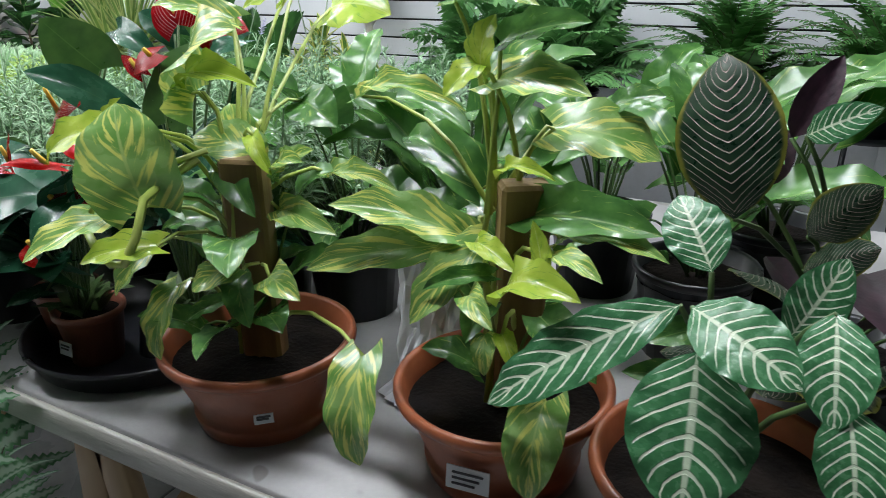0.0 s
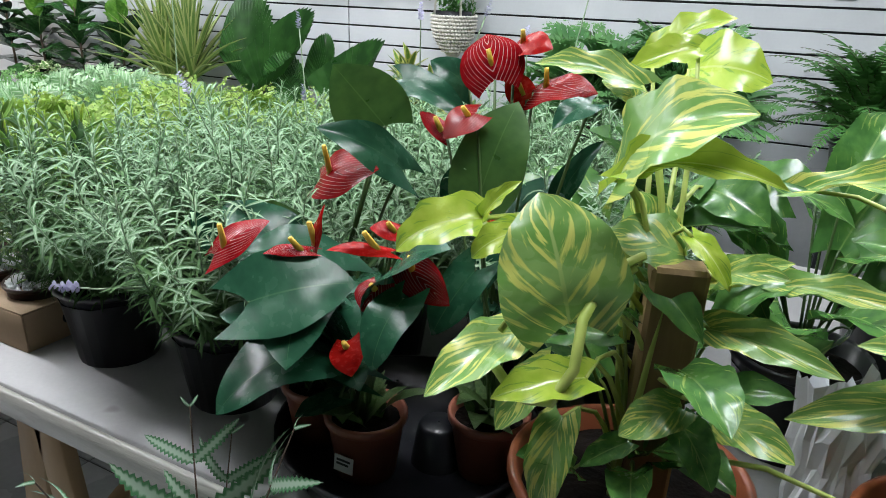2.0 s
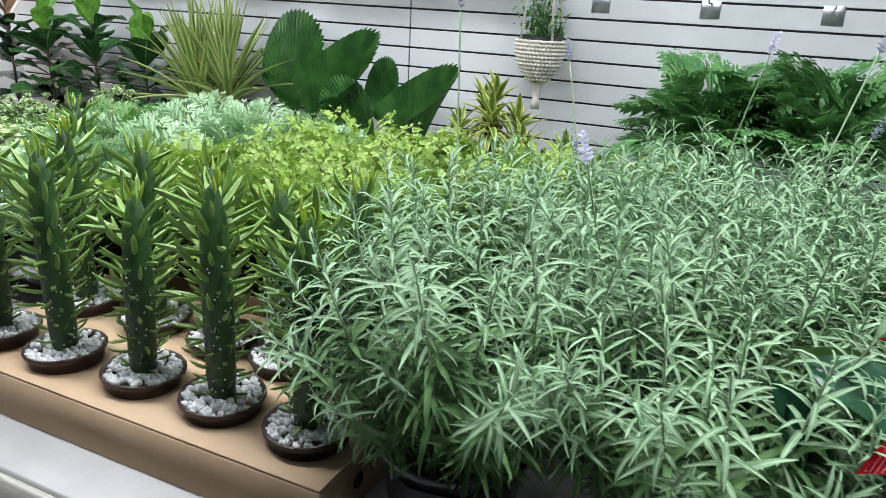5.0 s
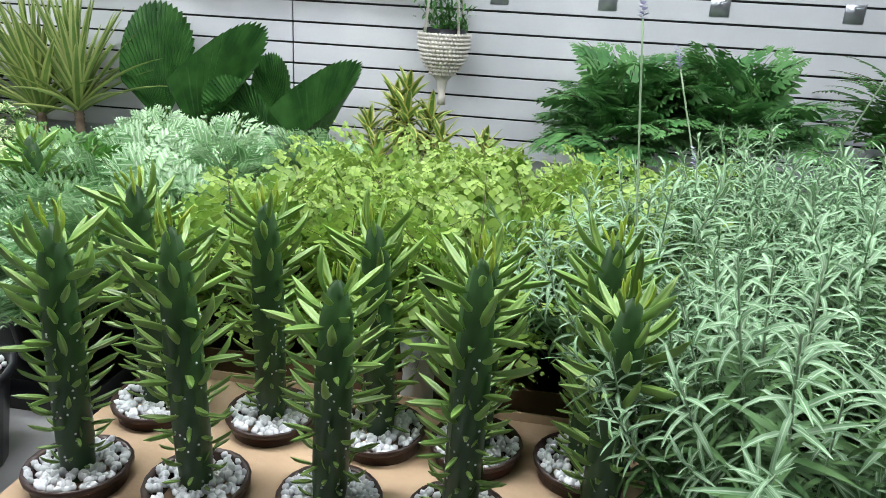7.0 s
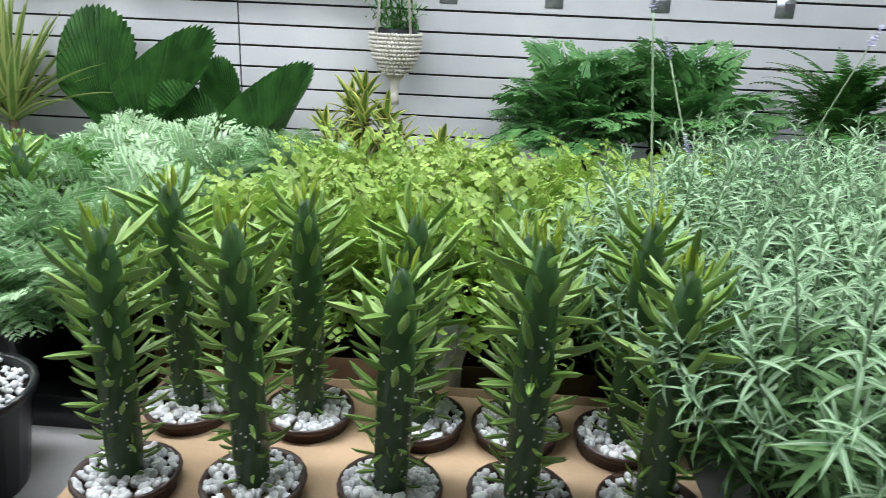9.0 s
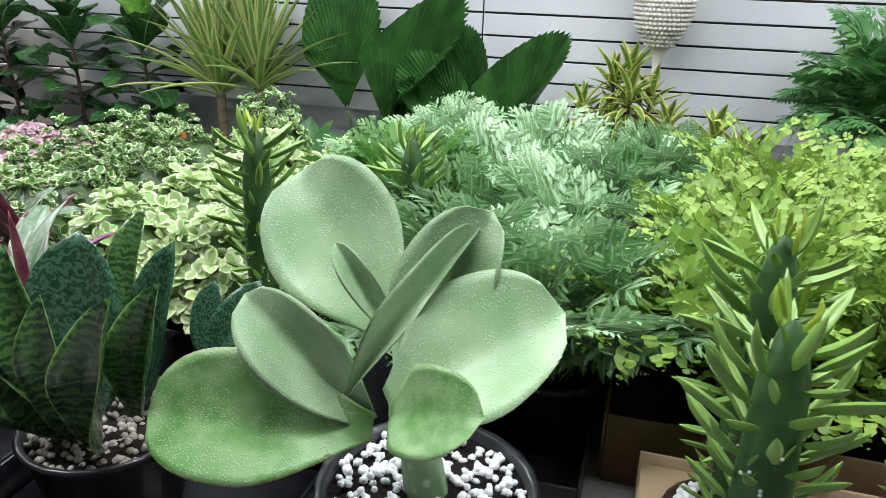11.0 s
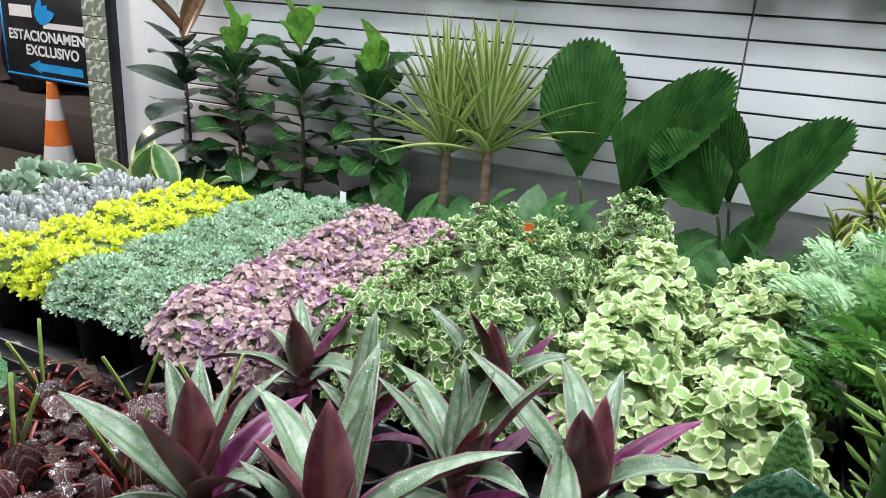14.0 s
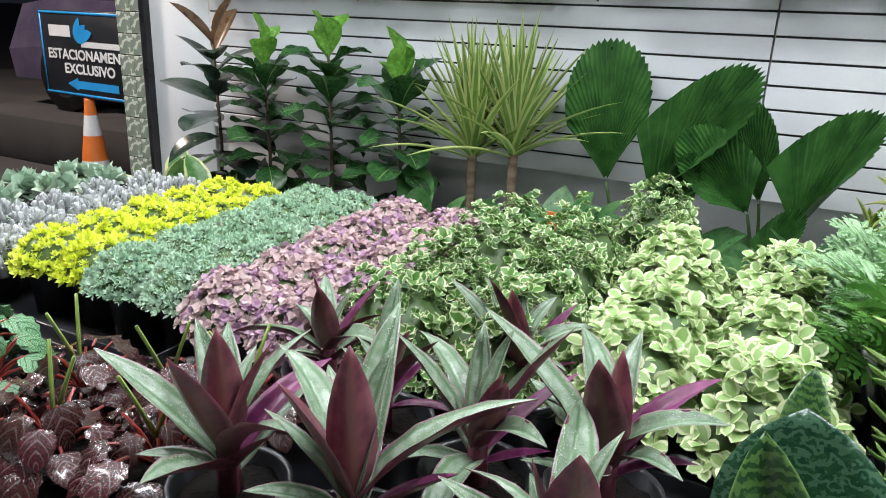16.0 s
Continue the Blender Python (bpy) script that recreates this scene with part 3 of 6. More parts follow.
def soil_disc(r, z, seg=18):
    V, F, U = lathe([(0.0005, z + 0.006), (r * 0.6, z + 0.004), (r, z)], seg)
    V = V.copy()
    V[:, 2] += np.array([0.006 * noise.noise(Vector(v) * 60) for v in V])
    return V, F, U


def pebbles(r, z, n, size, rng, rmin=0.0):
    bm = bmesh.new()
    bmesh.ops.create_icosphere(bm, subdivisions=1, radius=1)
    bm.verts.index_update()
    V = np.array([tuple(v.co) for v in bm.verts])
    F = [tuple(v.index for v in f.verts) for f in bm.faces]
    bm.free()
    ms = []
    for _ in range(n):
        q, a = math.sqrt(rng.uniform((rmin / r) ** 2, 1)) * r, rng.uniform(0, 6.28)
        ms.append(pose(q * math.cos(a), q * math.sin(a), z + rng.uniform(0, size * 0.8), rng.uniform(0, 180), rng.uniform(0, 180), 0) @ Matrix.Diagonal((size * rng.uniform(0.7, 1.2), size * rng.uniform(0.6, 1), size * rng.uniform(0.5, 0.9), 1)))
    return scattered([(V, F, V[:, :2])], ms)


def add_pot(t, r, h, m=BLACK, soil=0.82, taper=0.78, name="pot", seg=24, label=""):
    part(name, lathe(pot_profile(r, h, taper), seg), m, t, label)
    part("soil", soil_disc(r * 0.96, h * soil), SOIL, t)


def tag_label(t, x, y, z, turn, w=0.035, h=0.022, bars=3):
    lab = part("price_label", box(-w / 2, w / 2, -0.0012, 0, -h / 2, h / 2, 0), PAPER, t, "white paper price label", False, pose(x, y, z, -8, 0, turn))
    rows = [box(-w * 0.36, w * 0.36 * (1 - 0.25 * k), -0.0020, -0.0013, h * (0.24 - 0.24 * k) - 0.0012, h * (0.24 - 0.24 * k) + 0.0012, 0) for k in range(bars)]
    part("print", join(rows), INK, lab, "unreadable dark print bars", False)

# ---------------------------------------------------------------- leaf meshes shared by the large-leaved plants
W = 0.3
LM = {}


def on_chord(arr):
    """The leaf turned and scaled so that its tip lies one unit out along +y."""
    far = arr[0][np.argmax(arr[0][:, 1] - 10 * np.abs(arr[2][:, 0] - 0.5) - 10 * (1 - arr[2][:, 1]))]
    a, s = math.atan2(far[2], far[1]), math.hypot(far[1], far[2])
    m = np.array(Matrix.Rotation(-a, 4, "X") @ Matrix.Scale(1 / s, 4))
    return moved(arr, m)


def variants(key, mats, shape, n=3, **kw):
    out = []
    for k in range(n):
        opt = dict(kw)
        opt["bend"] = kw.get("bend", 25) * (0.7 + 0.35 * k)
        opt["ph"] = 1.7 * k
        out.append(mesh_of("leaf", on_chord(leaf(shape, **opt)), mats))
    LM[key] = out


variants("V", POTHOS, heart(W), nu=8, nv=13, fold=14, bend=62, wave=0.13, lobe=0.16)
variants("L", POTHOS_LIME, heart(W), nu=8, nv=13, fold=16, bend=62, wave=0.15, lobe=0.16)
variants("D", POTHOS_DARK, heart(W), nu=8, nv=13, fold=20, bend=50, wave=0.12, lobe=0.10)
variants("A", ANTH, heart(W), nu=8, nv=12, fold=10, bend=52, wave=0.12, lobe=0.34, freq=1.5)
variants("Y", ANTH_BACKLIT, heart(W), nu=6, nv=10, fold=8, bend=30, wave=0.10, lobe=0.22, freq=1.5)
variants("S", SPATHE, heart(W), nu=8, nv=12, fold=-6, bend=46, wave=0.12, lobe=0.26, freq=1.2)
variants("R", SPATHE_STRIPED, heart(W), nu=8, nv=12, fold=-6, bend=46, wave=0.12, lobe=0.26, freq=1.2)
variants("Z", ZEBRA, ovate(W, 0.48, 0.85), nu=8, nv=16, fold=10, bend=40, wave=0.10, cup=-0.10, freq=4.5)
variants("P", PINSTRIPE, ovate(W, 0.48, 0.8), nu=8, nv=12, fold=-14, bend=40, wave=0.05)
variants("U", PURPLE_UNDER, ovate(W, 0.45, 0.9), nu=6, nv=8, fold=22, bend=20)
variants("K", [KAL, KAL], rounded(W), nu=12, nv=22, fold=16, bend=24, cup=0.12, thick=0.026, wave=0.09, freq=1.3)
variants("O", [KAL_LOW, KAL_LOW], rounded(W), nu=12, nv=22, fold=10, bend=26, cup=0.08, thick=0.024, wave=0.09, freq=1.5)
variants("N", [SANS, SANS], ovate(W, 0.50, 0.80), nu=6, nv=14, fold=28, bend=14, thick=0.020, wave=0.06, freq=1.6)
variants("B", [SANS_DARK, SANS_DARK], ovate(W, 0.55, 0.75), nu=6, nv=12, fold=16, bend=8, thick=0.020, wave=0.04, freq=1.6)


def put_leaf(plant, origin, b, t, ratio, key, normal, name="leaf"):
    o = Vector(origin)
    ob = new(name, R.choice(LM[key]))
    ob.parent = plant
    n = Vector(normal) + Vector((R.uniform(-0.16, 0.16), R.uniform(-0.1, 0.1), R.uniform(-0.12, 0.12)))
    ob.matrix_basis = aim(Vector(b) - o, Vector(t) - o, n, ratio / W)
    return ob


VIEW = (0.1, -0.62, 0.75)


def hero(plant, origin, rows, root, normal=VIEW, stem=STEM, r=0.0022, name="leaf", climb=0.0):
    """Leaves at their own places, each with a stalk that rises from the root."""
    o, arrs = Vector(origin), []
    for b, t, ratio, key in rows:
        put_leaf(plant, origin, b, t, ratio, key, normal, name)
        r0 = Vector(root) + Vector((R.uniform(-0.02, 0.02), R.uniform(-0.02, 0.02), min(climb, max(0.0, b[2] - root[2] - 0.07))))
        mid = r0.lerp(Vector(b), 0.5) + Vector((0, 0.01, 0.03))
        arrs.append(tube([r0 - o, r0.lerp(mid, 0.6) - o + Vector((0, 0, 0.01)), mid - o, mid.lerp(Vector(b), 0.6) - o + Vector((0, 0, 0.008)), Vector(b) - o], r * 1.25, r * 0.8, 5))
    for arr in arrs:
        part("stalk", arr, stem, plant)


POTHOS_A = [
    ((0.036, 1.000, 1.105), (-0.007, 1.020, 1.207), 0.474, "V"),
    ((-0.070, 1.050, 1.164), (-0.148, 1.020, 1.125), 0.271, "L"),
    ((-0.072, 1.050, 1.165), (-0.035, 1.050, 1.206), 0.180, "L"),
    ((-0.026, 1.040, 1.164), (-0.067, 1.020, 1.135), 0.283, "L"),
    ((-0.006, 1.000, 1.086), (-0.049, 0.905, 1.056), 0.225, "V"),
    ((0.058, 0.990, 1.064), (-0.006, 0.940, 1.050), 0.246, "L"),
    ((0.042, 1.090, 1.211), (0.150, 1.050, 1.285), 0.344, "V"),
    ((0.040, 1.080, 1.211), (0.180, 1.040, 1.233), 0.126, "L"),
    ((0.033, 1.170, 1.283), (-0.066, 1.140, 1.299), 0.186, "V"),
    ((0.009, 1.300, 1.301), (0.095, 1.280, 1.345), 0.243, "L"),
    ((0.066, 1.250, 1.315), (0.003, 1.220, 1.291), 0.248, "L"),
    ((0.042, 1.350, 1.284), (0.133, 1.360, 1.276), 0.547, "L"),
]
POTHOS_A2 = [
    ((0.024, 1.180, 1.271), (-0.007, 1.170, 1.285), 0.403, "V"),
    ((0.069, 1.130, 1.130), (0.050, 1.130, 1.192), 0.441, "V"),
    ((0.100, 1.200, 1.187), (0.166, 1.180, 1.164), 0.421, "D"),
    ((0.109, 1.100, 1.166), (0.149, 1.080, 1.130), 0.178, "L"),
    ((0.136, 1.110, 1.126), (0.194, 1.080, 1.150), 0.222, "V"),
    ((0.070, 1.090, 1.133), (0.137, 1.060, 1.086), 0.223, "D"),
    ((0.030, 1.030, 0.993), (0.031, 0.990, 0.913), 0.223, "V"),
    ((0.131, 1.030, 1.038), (0.089, 1.000, 1.012), 0.334, "V"),
    ((0.131, 1.030, 1.025), (0.169, 1.000, 0.986), 0.290, "D"),
    ((0.157, 1.050, 1.022), (0.224, 1.020, 1.021), 0.267, "V"),
    ((0.092, 1.040, 0.983), (0.056, 1.010, 0.961), 0.264, "D"),
    ((0.018, 1.020, 1.048), (-0.016, 0.980, 0.992), 0.271, "V"),
]
POTHOS_A3 = [
    ((0.136, 1.100, 1.083), (0.246, 1.060, 1.084), 0.163, "V"),
    ((0.183, 1.140, 1.121), (0.305, 1.090, 1.130), 0.108, "V"),
    ((0.119, 1.120, 1.112), (0.194, 1.100, 1.159), 0.183, "V"),
    ((0.105, 1.100, 1.148), (0.037, 1.080, 1.162), 0.415, "V"),
    ((0.313, 1.000, 0.991), (0.330, 0.960, 0.895), 0.236, "V"),
]
POTHOS_B = [
    ((0.364, 1.160, 1.121), (0.238, 1.220, 1.151), 0.205, "D"),
    ((0.365, 1.110, 1.087), (0.247, 1.050, 1.120), 0.185, "V"),
    ((0.342, 1.100, 1.074), (0.210, 1.050, 1.042), 0.155, "V"),
    ((0.392, 1.100, 1.084), (0.343, 1.040, 1.014), 0.244, "V"),
    ((0.413, 1.080, 1.064), (0.353, 1.050, 1.049), 0.143, "D"),
    ((0.437, 1.060, 1.061), (0.523, 1.010, 1.090), 0.197, "L"),
    ((0.470, 1.060, 1.092), (0.464, 1.050, 1.138), 0.195, "L"),
    ((0.392, 1.090, 1.091), (0.451, 1.050, 1.085), 0.171, "L"),
    ((0.473, 1.080, 1.096), (0.531, 1.040, 1.096), 0.161, "V"),
    ((0.425, 1.130, 1.110), (0.568, 1.080, 1.130), 0.189, "D"),
    ((0.467, 1.120, 1.094), (0.577, 1.070, 1.111), 0.121, "V"),
    ((0.441, 1.160, 1.191), (0.539, 1.190, 1.164), 0.318, "V"),
]
POTHOS_B2 = [
    ((0.377, 1.150, 1.235), (0.488, 1.120, 1.233), 0.232, "V"),
    ((0.373, 1.130, 1.254), (0.352, 1.100, 1.226), 0.316, "L"),
    ((0.376, 1.130, 1.251), (0.387, 1.140, 1.298), 0.353, "L"),
    ((0.388, 1.150, 1.270), (0.482, 1.130, 1.294), 0.200, "D"),
    ((0.334, 1.160, 1.307), (0.437, 1.120, 1.307), 0.145, "V"),
    ((0.405, 1.050, 1.054), (0.450, 1.000, 1.052), 0.191, "V"),
    ((0.424, 1.040, 1.023), (0.438, 1.010, 0.998), 0.265, "V"),
    ((0.442, 1.040, 1.027), (0.469, 1.010, 1.008), 0.196, "L"),
    ((0.489, 1.030, 0.975), (0.495, 0.980, 0.904), 0.293, "V"),
    ((0.404, 1.120, 1.154), (0.469, 1.090, 1.162), 0.111, "L"),
    ((0.487, 1.200, 1.211), (0.535, 1.200, 1.223), 0.327, "D"),
    ((0.191, 1.200, 1.199), (0.351, 1.150, 1.203), 0.090, "V"),
]
ZEBRA_LEAVES = [
    ((0.592, 1.050, 1.086), (0.451, 0.990, 0.985), 0.143, "Z"),
    ((0.611, 1.060, 1.115), (0.573, 1.100, 1.161), 0.365, "Z"),
    ((0.612, 1.030, 1.059), (0.624, 0.950, 0.963), 0.384, "Z"),
    ((0.604, 1.030, 1.096), (0.687, 0.980, 1.075), 0.290, "Z"),
    ((0.673, 1.100, 1.051), (0.705, 1.120, 1.121), 0.291, "Z"),
    ((0.701, 1.060, 1.099), (0.711, 1.000, 1.037), 0.312, "Z"),
    ((0.718, 1.020, 1.048), (0.732, 0.970, 0.988), 0.333, "Z"),
    ((0.605, 1.080, 1.053), (0.568, 1.050, 1.046), 0.289, "D"),
    ((0.603, 1.100, 0.989), (0.546, 1.070, 1.000), 0.226, "D"),
]
PIN_LEAVES = [
    ((0.609, 1.200, 1.113), (0.577, 1.240, 1.260), 0.308, "P"),
    ((0.641, 1.320, 1.168), (0.675, 1.340, 1.251), 0.215, "U"),
    ((0.655, 1.300, 1.176), (0.714, 1.260, 1.216), 0.213, "Z"),
    ((0.673, 1.280, 1.078), (0.724, 1.220, 1.155), 0.237, "P"),
    ((0.674, 1.300, 1.032), (0.735, 1.240, 1.091), 0.217, "P"),
    ((0.609, 1.340, 1.106), (0.638, 1.360, 1.168), 0.334, "U"),
]
ANTH_LEAVES = [
    ((-0.291, 0.965, 1.057), (-0.210, 1.040, 1.070), 0.460, "A"),
    ((-0.422, 1.080, 1.033), (-0.464, 1.056, 1.102), 0.227, "A"),
    ((-0.349, 1.130, 1.066), (-0.446, 1.120, 1.103), 0.228, "Y"),
    ((-0.290, 1.220, 1.200), (-0.327, 1.165, 1.276), 0.460, "Y"),
    ((-0.251, 1.200, 1.153), (-0.319, 1.120, 1.210), 0.240, "A"),
    ((-0.289, 1.260, 1.254), (-0.184, 1.240, 1.221), 0.182, "A"),
    ((-0.146, 1.200, 1.137), (-0.125, 1.250, 1.243), 0.381, "Y"),
    ((-0.215, 1.300, 1.245), (-0.261, 1.280, 1.277), 0.344, "A"),
    ((-0.041, 1.260, 1.248), (-0.071, 1.220, 1.222), 0.308, "A"),
    ((-0.145, 1.030, 1.071), (-0.150, 0.980, 1.011), 0.314, "A"),
    ((-0.214, 1.040, 0.960), (-0.327, 1.000, 1.007), 0.128, "A"),
]
ANTH_LEAVES2 = [
    ((-0.095, 1.090, 1.093), (-0.128, 1.060, 1.022), 0.302, "A"),
    ((-0.175, 1.220, 1.110), (-0.186, 1.220, 1.169), 0.430, "A"),
    ((-0.219, 1.020, 0.938), (-0.250, 0.980, 0.925), 0.271, "A"),
    ((-0.066, 1.250, 1.136), (-0.020, 1.250, 1.210), 0.188, "A"),
]
ANTH_FLOWERS = [
    ((-0.162, 1.262, 1.263), (-0.187, 1.285, 1.313), 0.620, "R"),
    ((-0.154, 1.300, 1.301), (-0.099, 1.280, 1.302), 0.342, "S"),
    ((-0.123, 1.290, 1.249), (-0.038, 1.270, 1.258), 0.265, "R"),
    ((-0.135, 1.300, 1.238), (-0.160, 1.290, 1.267), 0.482, "S"),
    ((-0.164, 1.220, 1.230), (-0.197, 1.200, 1.199), 0.452, "R"),
    ((-0.202, 1.220, 1.198), (-0.240, 1.220, 1.223), 0.247, "R"),
    ((-0.363, 1.180, 1.131), (-0.253, 1.150, 1.164), 0.277, "R"),
    ((-0.382, 1.010, 1.076), (-0.324, 1.040, 1.118), 0.309, "R"),
    ((-0.265, 1.040, 1.092), (-0.247, 1.040, 1.151), 0.155, "S"),
    ((-0.260, 1.030, 1.100), (-0.300, 1.000, 1.097), 0.167, "R"),
    ((-0.169, 1.070, 1.090), (-0.103, 1.050, 1.066), 0.295, "R"),
    ((-0.172, 1.050, 1.110), (-0.217, 1.000, 1.118), 0.120, "S"),
]
ANTH_FLOWERS2 = [
    ((-0.103, 1.110, 1.146), (-0.155, 1.070, 1.146), 0.189, "S"),
    ((-0.095, 1.100, 1.141), (-0.059, 1.090, 1.141), 0.185, "S"),
    ((-0.201, 1.010, 1.017), (-0.181, 0.990, 0.991), 0.485, "S"),
    ((-0.181, 1.040, 1.075), (-0.184, 1.020, 1.047), 0.620, "R"),
    ((-0.198, 1.110, 1.108), (-0.226, 1.090, 1.114), 0.350, "S"),
]
KAL_LEAVES = [
    ((-1.698, 1.210, 1.034), (-1.809, 1.270, 1.144), 0.367, "K"),
    ((-1.704, 1.170, 0.973), (-1.804, 1.160, 1.075), 0.240, "K"),
    ((-1.698, 1.160, 0.975), (-1.884, 1.130, 0.970), 0.285, "O"),
    ((-1.688, 1.190, 1.043), (-1.740, 1.190, 1.115), 0.138, "K"),
    ((-1.714, 1.150, 1.008), (-1.628, 1.200, 1.141), 0.084, "K"),
    ((-1.679, 1.180, 1.025), (-1.619, 1.200, 1.152), 0.278, "K"),
    ((-1.674, 1.130, 1.021), (-1.557, 1.155, 1.102), 0.383, "K"),
    ((-1.669, 1.120, 1.018), (-1.589, 1.060, 1.074), 0.257, "O"),
]
SANS_LEAVES = [
    ((-1.987, 1.170, 0.893), (-2.093, 1.130, 1.007), 0.131, "N"),
    ((-2.022, 1.180, 0.901), (-2.057, 1.180, 1.074), 0.213, "N"),
    ((-2.007, 1.200, 0.884), (-2.031, 1.240, 1.070), 0.343, "B"),
    ((-1.958, 1.150, 0.894), (-1.904, 1.130, 1.070), 0.157, "N"),
    ((-1.970, 1.220, 0.885), (-1.932, 1.250, 1.069), 0.147, "B"),
    ((-1.935, 1.180, 0.917), (-1.890, 1.170, 1.067), 0.174, "N"),
    ((-2.025, 1.280, 0.949), (-2.026, 1.330, 1.066), 0.179, "N"),
    ((-1.981, 1.160, 0.896), (-1.984, 1.140, 1.054), 0.171, "N"),
    ((-1.919, 1.250, 0.925), (-1.872, 1.300, 1.017), 0.175, "B"),
    ((-1.928, 1.270, 0.923), (-1.926, 1.300, 1.009), 0.226, "B"),
]

# ---------------------------------------------------------------- pothos in terracotta
def fill_leaves(plant, n, r, z0, z1, keys, size, ratio, el=(-20, 45), z_root=0.1, stem=STEM, name="leaf"):
    """Further leaves around a crown, on stalks."""
    arrs = []
    for k in range(n):
        a, q = R.uniform(0, 360), r * R.uniform(0.35, 1)
        b = Vector((q * math.cos(radians(a)), q * math.sin(radians(a)), R.uniform(z0, z1)))
        s = size * R.uniform(0.7, 1.15)
        e = radians(R.uniform(*el))
        d = Vector((math.cos(radians(a)) * math.cos(e), math.sin(radians(a)) * math.cos(e), math.sin(e)))
        ob = new(name, R.choice(LM[R.choice(keys)]))
        ob.parent = plant
        ob.matrix_basis = aim(b, b + d * s, (R.uniform(-0.3, 0.3), -0.3, 1), ratio * R.uniform(0.85, 1.15) / W)
        arrs.append(tube(arc((b.x * 0.15, b.y * 0.15, z_root), b, 0.02), 0.0024, 0.0016, 5))
    for arr in arrs:
        part("stalk", arr, stem, plant)


TERRA_PROFILE = [(0.001, 0), (0.082, 0), (0.086, 0.004), (0.090, 0.020), (0.090, 0.026), (0.085, 0.028), (0.112, 0.098), (0.113, 0.100), (0.121, 0.102), (0.123, 0.107), (0.122, 0.113), (0.117, 0.116), (0.112, 0.112), (0.106, 0.085), (0.098, 0.07)]


def pothos(place, rows, label, turn, tag):
    p = thing("pothos_plant", place, label, "potted plant", "pothos in terracotta pots")
    part("pot", lathe(TERRA_PROFILE, 40), TERRA, p, "glossy terracotta pot with rolled rim")
    part("soil", soil_disc(0.107, 0.088, 28), SOIL, p)
    tag_label(p, 0.113 * math.sin(radians(tag[0])), -0.113 * math.cos(radians(tag[0])), 0.062, tag[0], *tag[1:])
    st = box(-0.025, 0.025, -0.016, 0.016, 0.05, 0.345, 0.004)
    part("stake", st, STAKE, p, "broad rough wooden support stake", False, pose(0.01, 0.0, 0, 2, 1, turn))
    hero(p, place, rows, (place[0], place[1], place[2] + 0.09), stem=STEM_LIME, r=0.0025, climb=0.22)
    for k in range(3):
        a = k * 2.1
        pts = [(0.022 * math.cos(a), 0.022 * math.sin(a), 0.09), (0.026 * math.cos(a + 0.6), 0.026 * math.sin(a + 0.6), 0.2), (0.028 * math.cos(a + 1.1), 0.028 * math.sin(a + 1.1), 0.27 + 0.03 * k)]
        part("vine", tube(pts, 0.0045, 0.0035, 6), STEM_LIME, p)
    # Inner fill leaves are dark green only: the crown's shade as leaf colour.
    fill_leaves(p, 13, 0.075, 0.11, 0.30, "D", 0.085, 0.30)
    return p


A_AT, B_AT = (0.085, 1.094, TZ), (0.402, 1.137, TZ)
pa = pothos(A_AT, POTHOS_A + POTHOS_A2 + POTHOS_A3, "golden pothos on a wooden stake in a terracotta pot", 20, (42, 0.022, 0.012, 2))
o = Vector(A_AT)
loop = [(0.073, 1.05, 1.147), (0.052, 1.02, 1.128), (0.05, 0.99, 1.115), (0.053, 0.97, 1.08), (0.039, 0.96, 1.05), (0.017, 0.96, 1.046), (-0.003, 0.96, 1.059), (-0.027, 0.97, 1.075)]
shoot_line = [(0.078, 1.06, 1.155), (0.059, 1.03, 1.147), (0.029, 1.0, 1.138), (-0.002, 0.98, 1.12), (-0.013, 0.97, 1.097)]
part("vine", tube([Vector(q) - o for q in loop], 0.005, 0.0045, 8), STEM_LIME, pa, "thick looping yellow-green vine")
part("vine", tube([Vector(q) - o for q in shoot_line], 0.004, 0.0032, 8), STEM_LIME, pa, "thinner yellow-green vine")
pb = pothos(B_AT, POTHOS_B + POTHOS_B2, "golden pothos with cream-marbled leaves in a terracotta pot", 35, (6, 0.046, 0.026, 3))

# zebra plant, pinstripe calathea behind
zp = thing("zebra_plant", (0.64, 1.10, TZ), "zebra plant with white-veined leaves in terracotta pot", "potted plant")
part("pot", lathe(TERRA_PROFILE, 40), TERRA, zp)
part("soil", soil_disc(0.107, 0.088, 28), SOIL, zp)
hero(zp, (0.64, 1.10, TZ), ZEBRA_LEAVES, (0.62, 1.07, 0.89), (0.1, -0.72, 0.7), STEM_DARK, 0.003)
part("stem", tube([(-0.02, -0.02, 0.08), (-0.03, -0.04, 0.18), (-0.03, -0.04, 0.25)], 0.006, 0.004, 7), STEM_DARK, zp)
cp = thing("pinstripe_plant", (0.72, 1.33, TZ), "dark calathea with pink pinstripes in black pot", "potted plant")
add_pot(cp, 0.09, 0.14)
hero(cp, (0.72, 1.33, TZ), PIN_LEAVES, (0.72, 1.33, 0.93), (0.05, -0.85, 0.4), STEM_DARK, 0.003)
fill_leaves(cp, 14, 0.10, 0.10, 0.26, "UP", 0.16, 0.26, z_root=0.12, stem=STEM_DARK)


def dark_plant(x, y, label="dark green leafy plant in a black pot", n=15, h=0.36, keys="DD", size=0.17):
    p = thing("foliage_plant", (x, y, TZ), label, "potted plant", "foliage plants behind the pothos")
    add_pot(p, 0.085, 0.14)
    fill_leaves(p, n, 0.10, 0.16, h, keys, size, 0.24, z_root=0.12, stem=STEM_DARK)


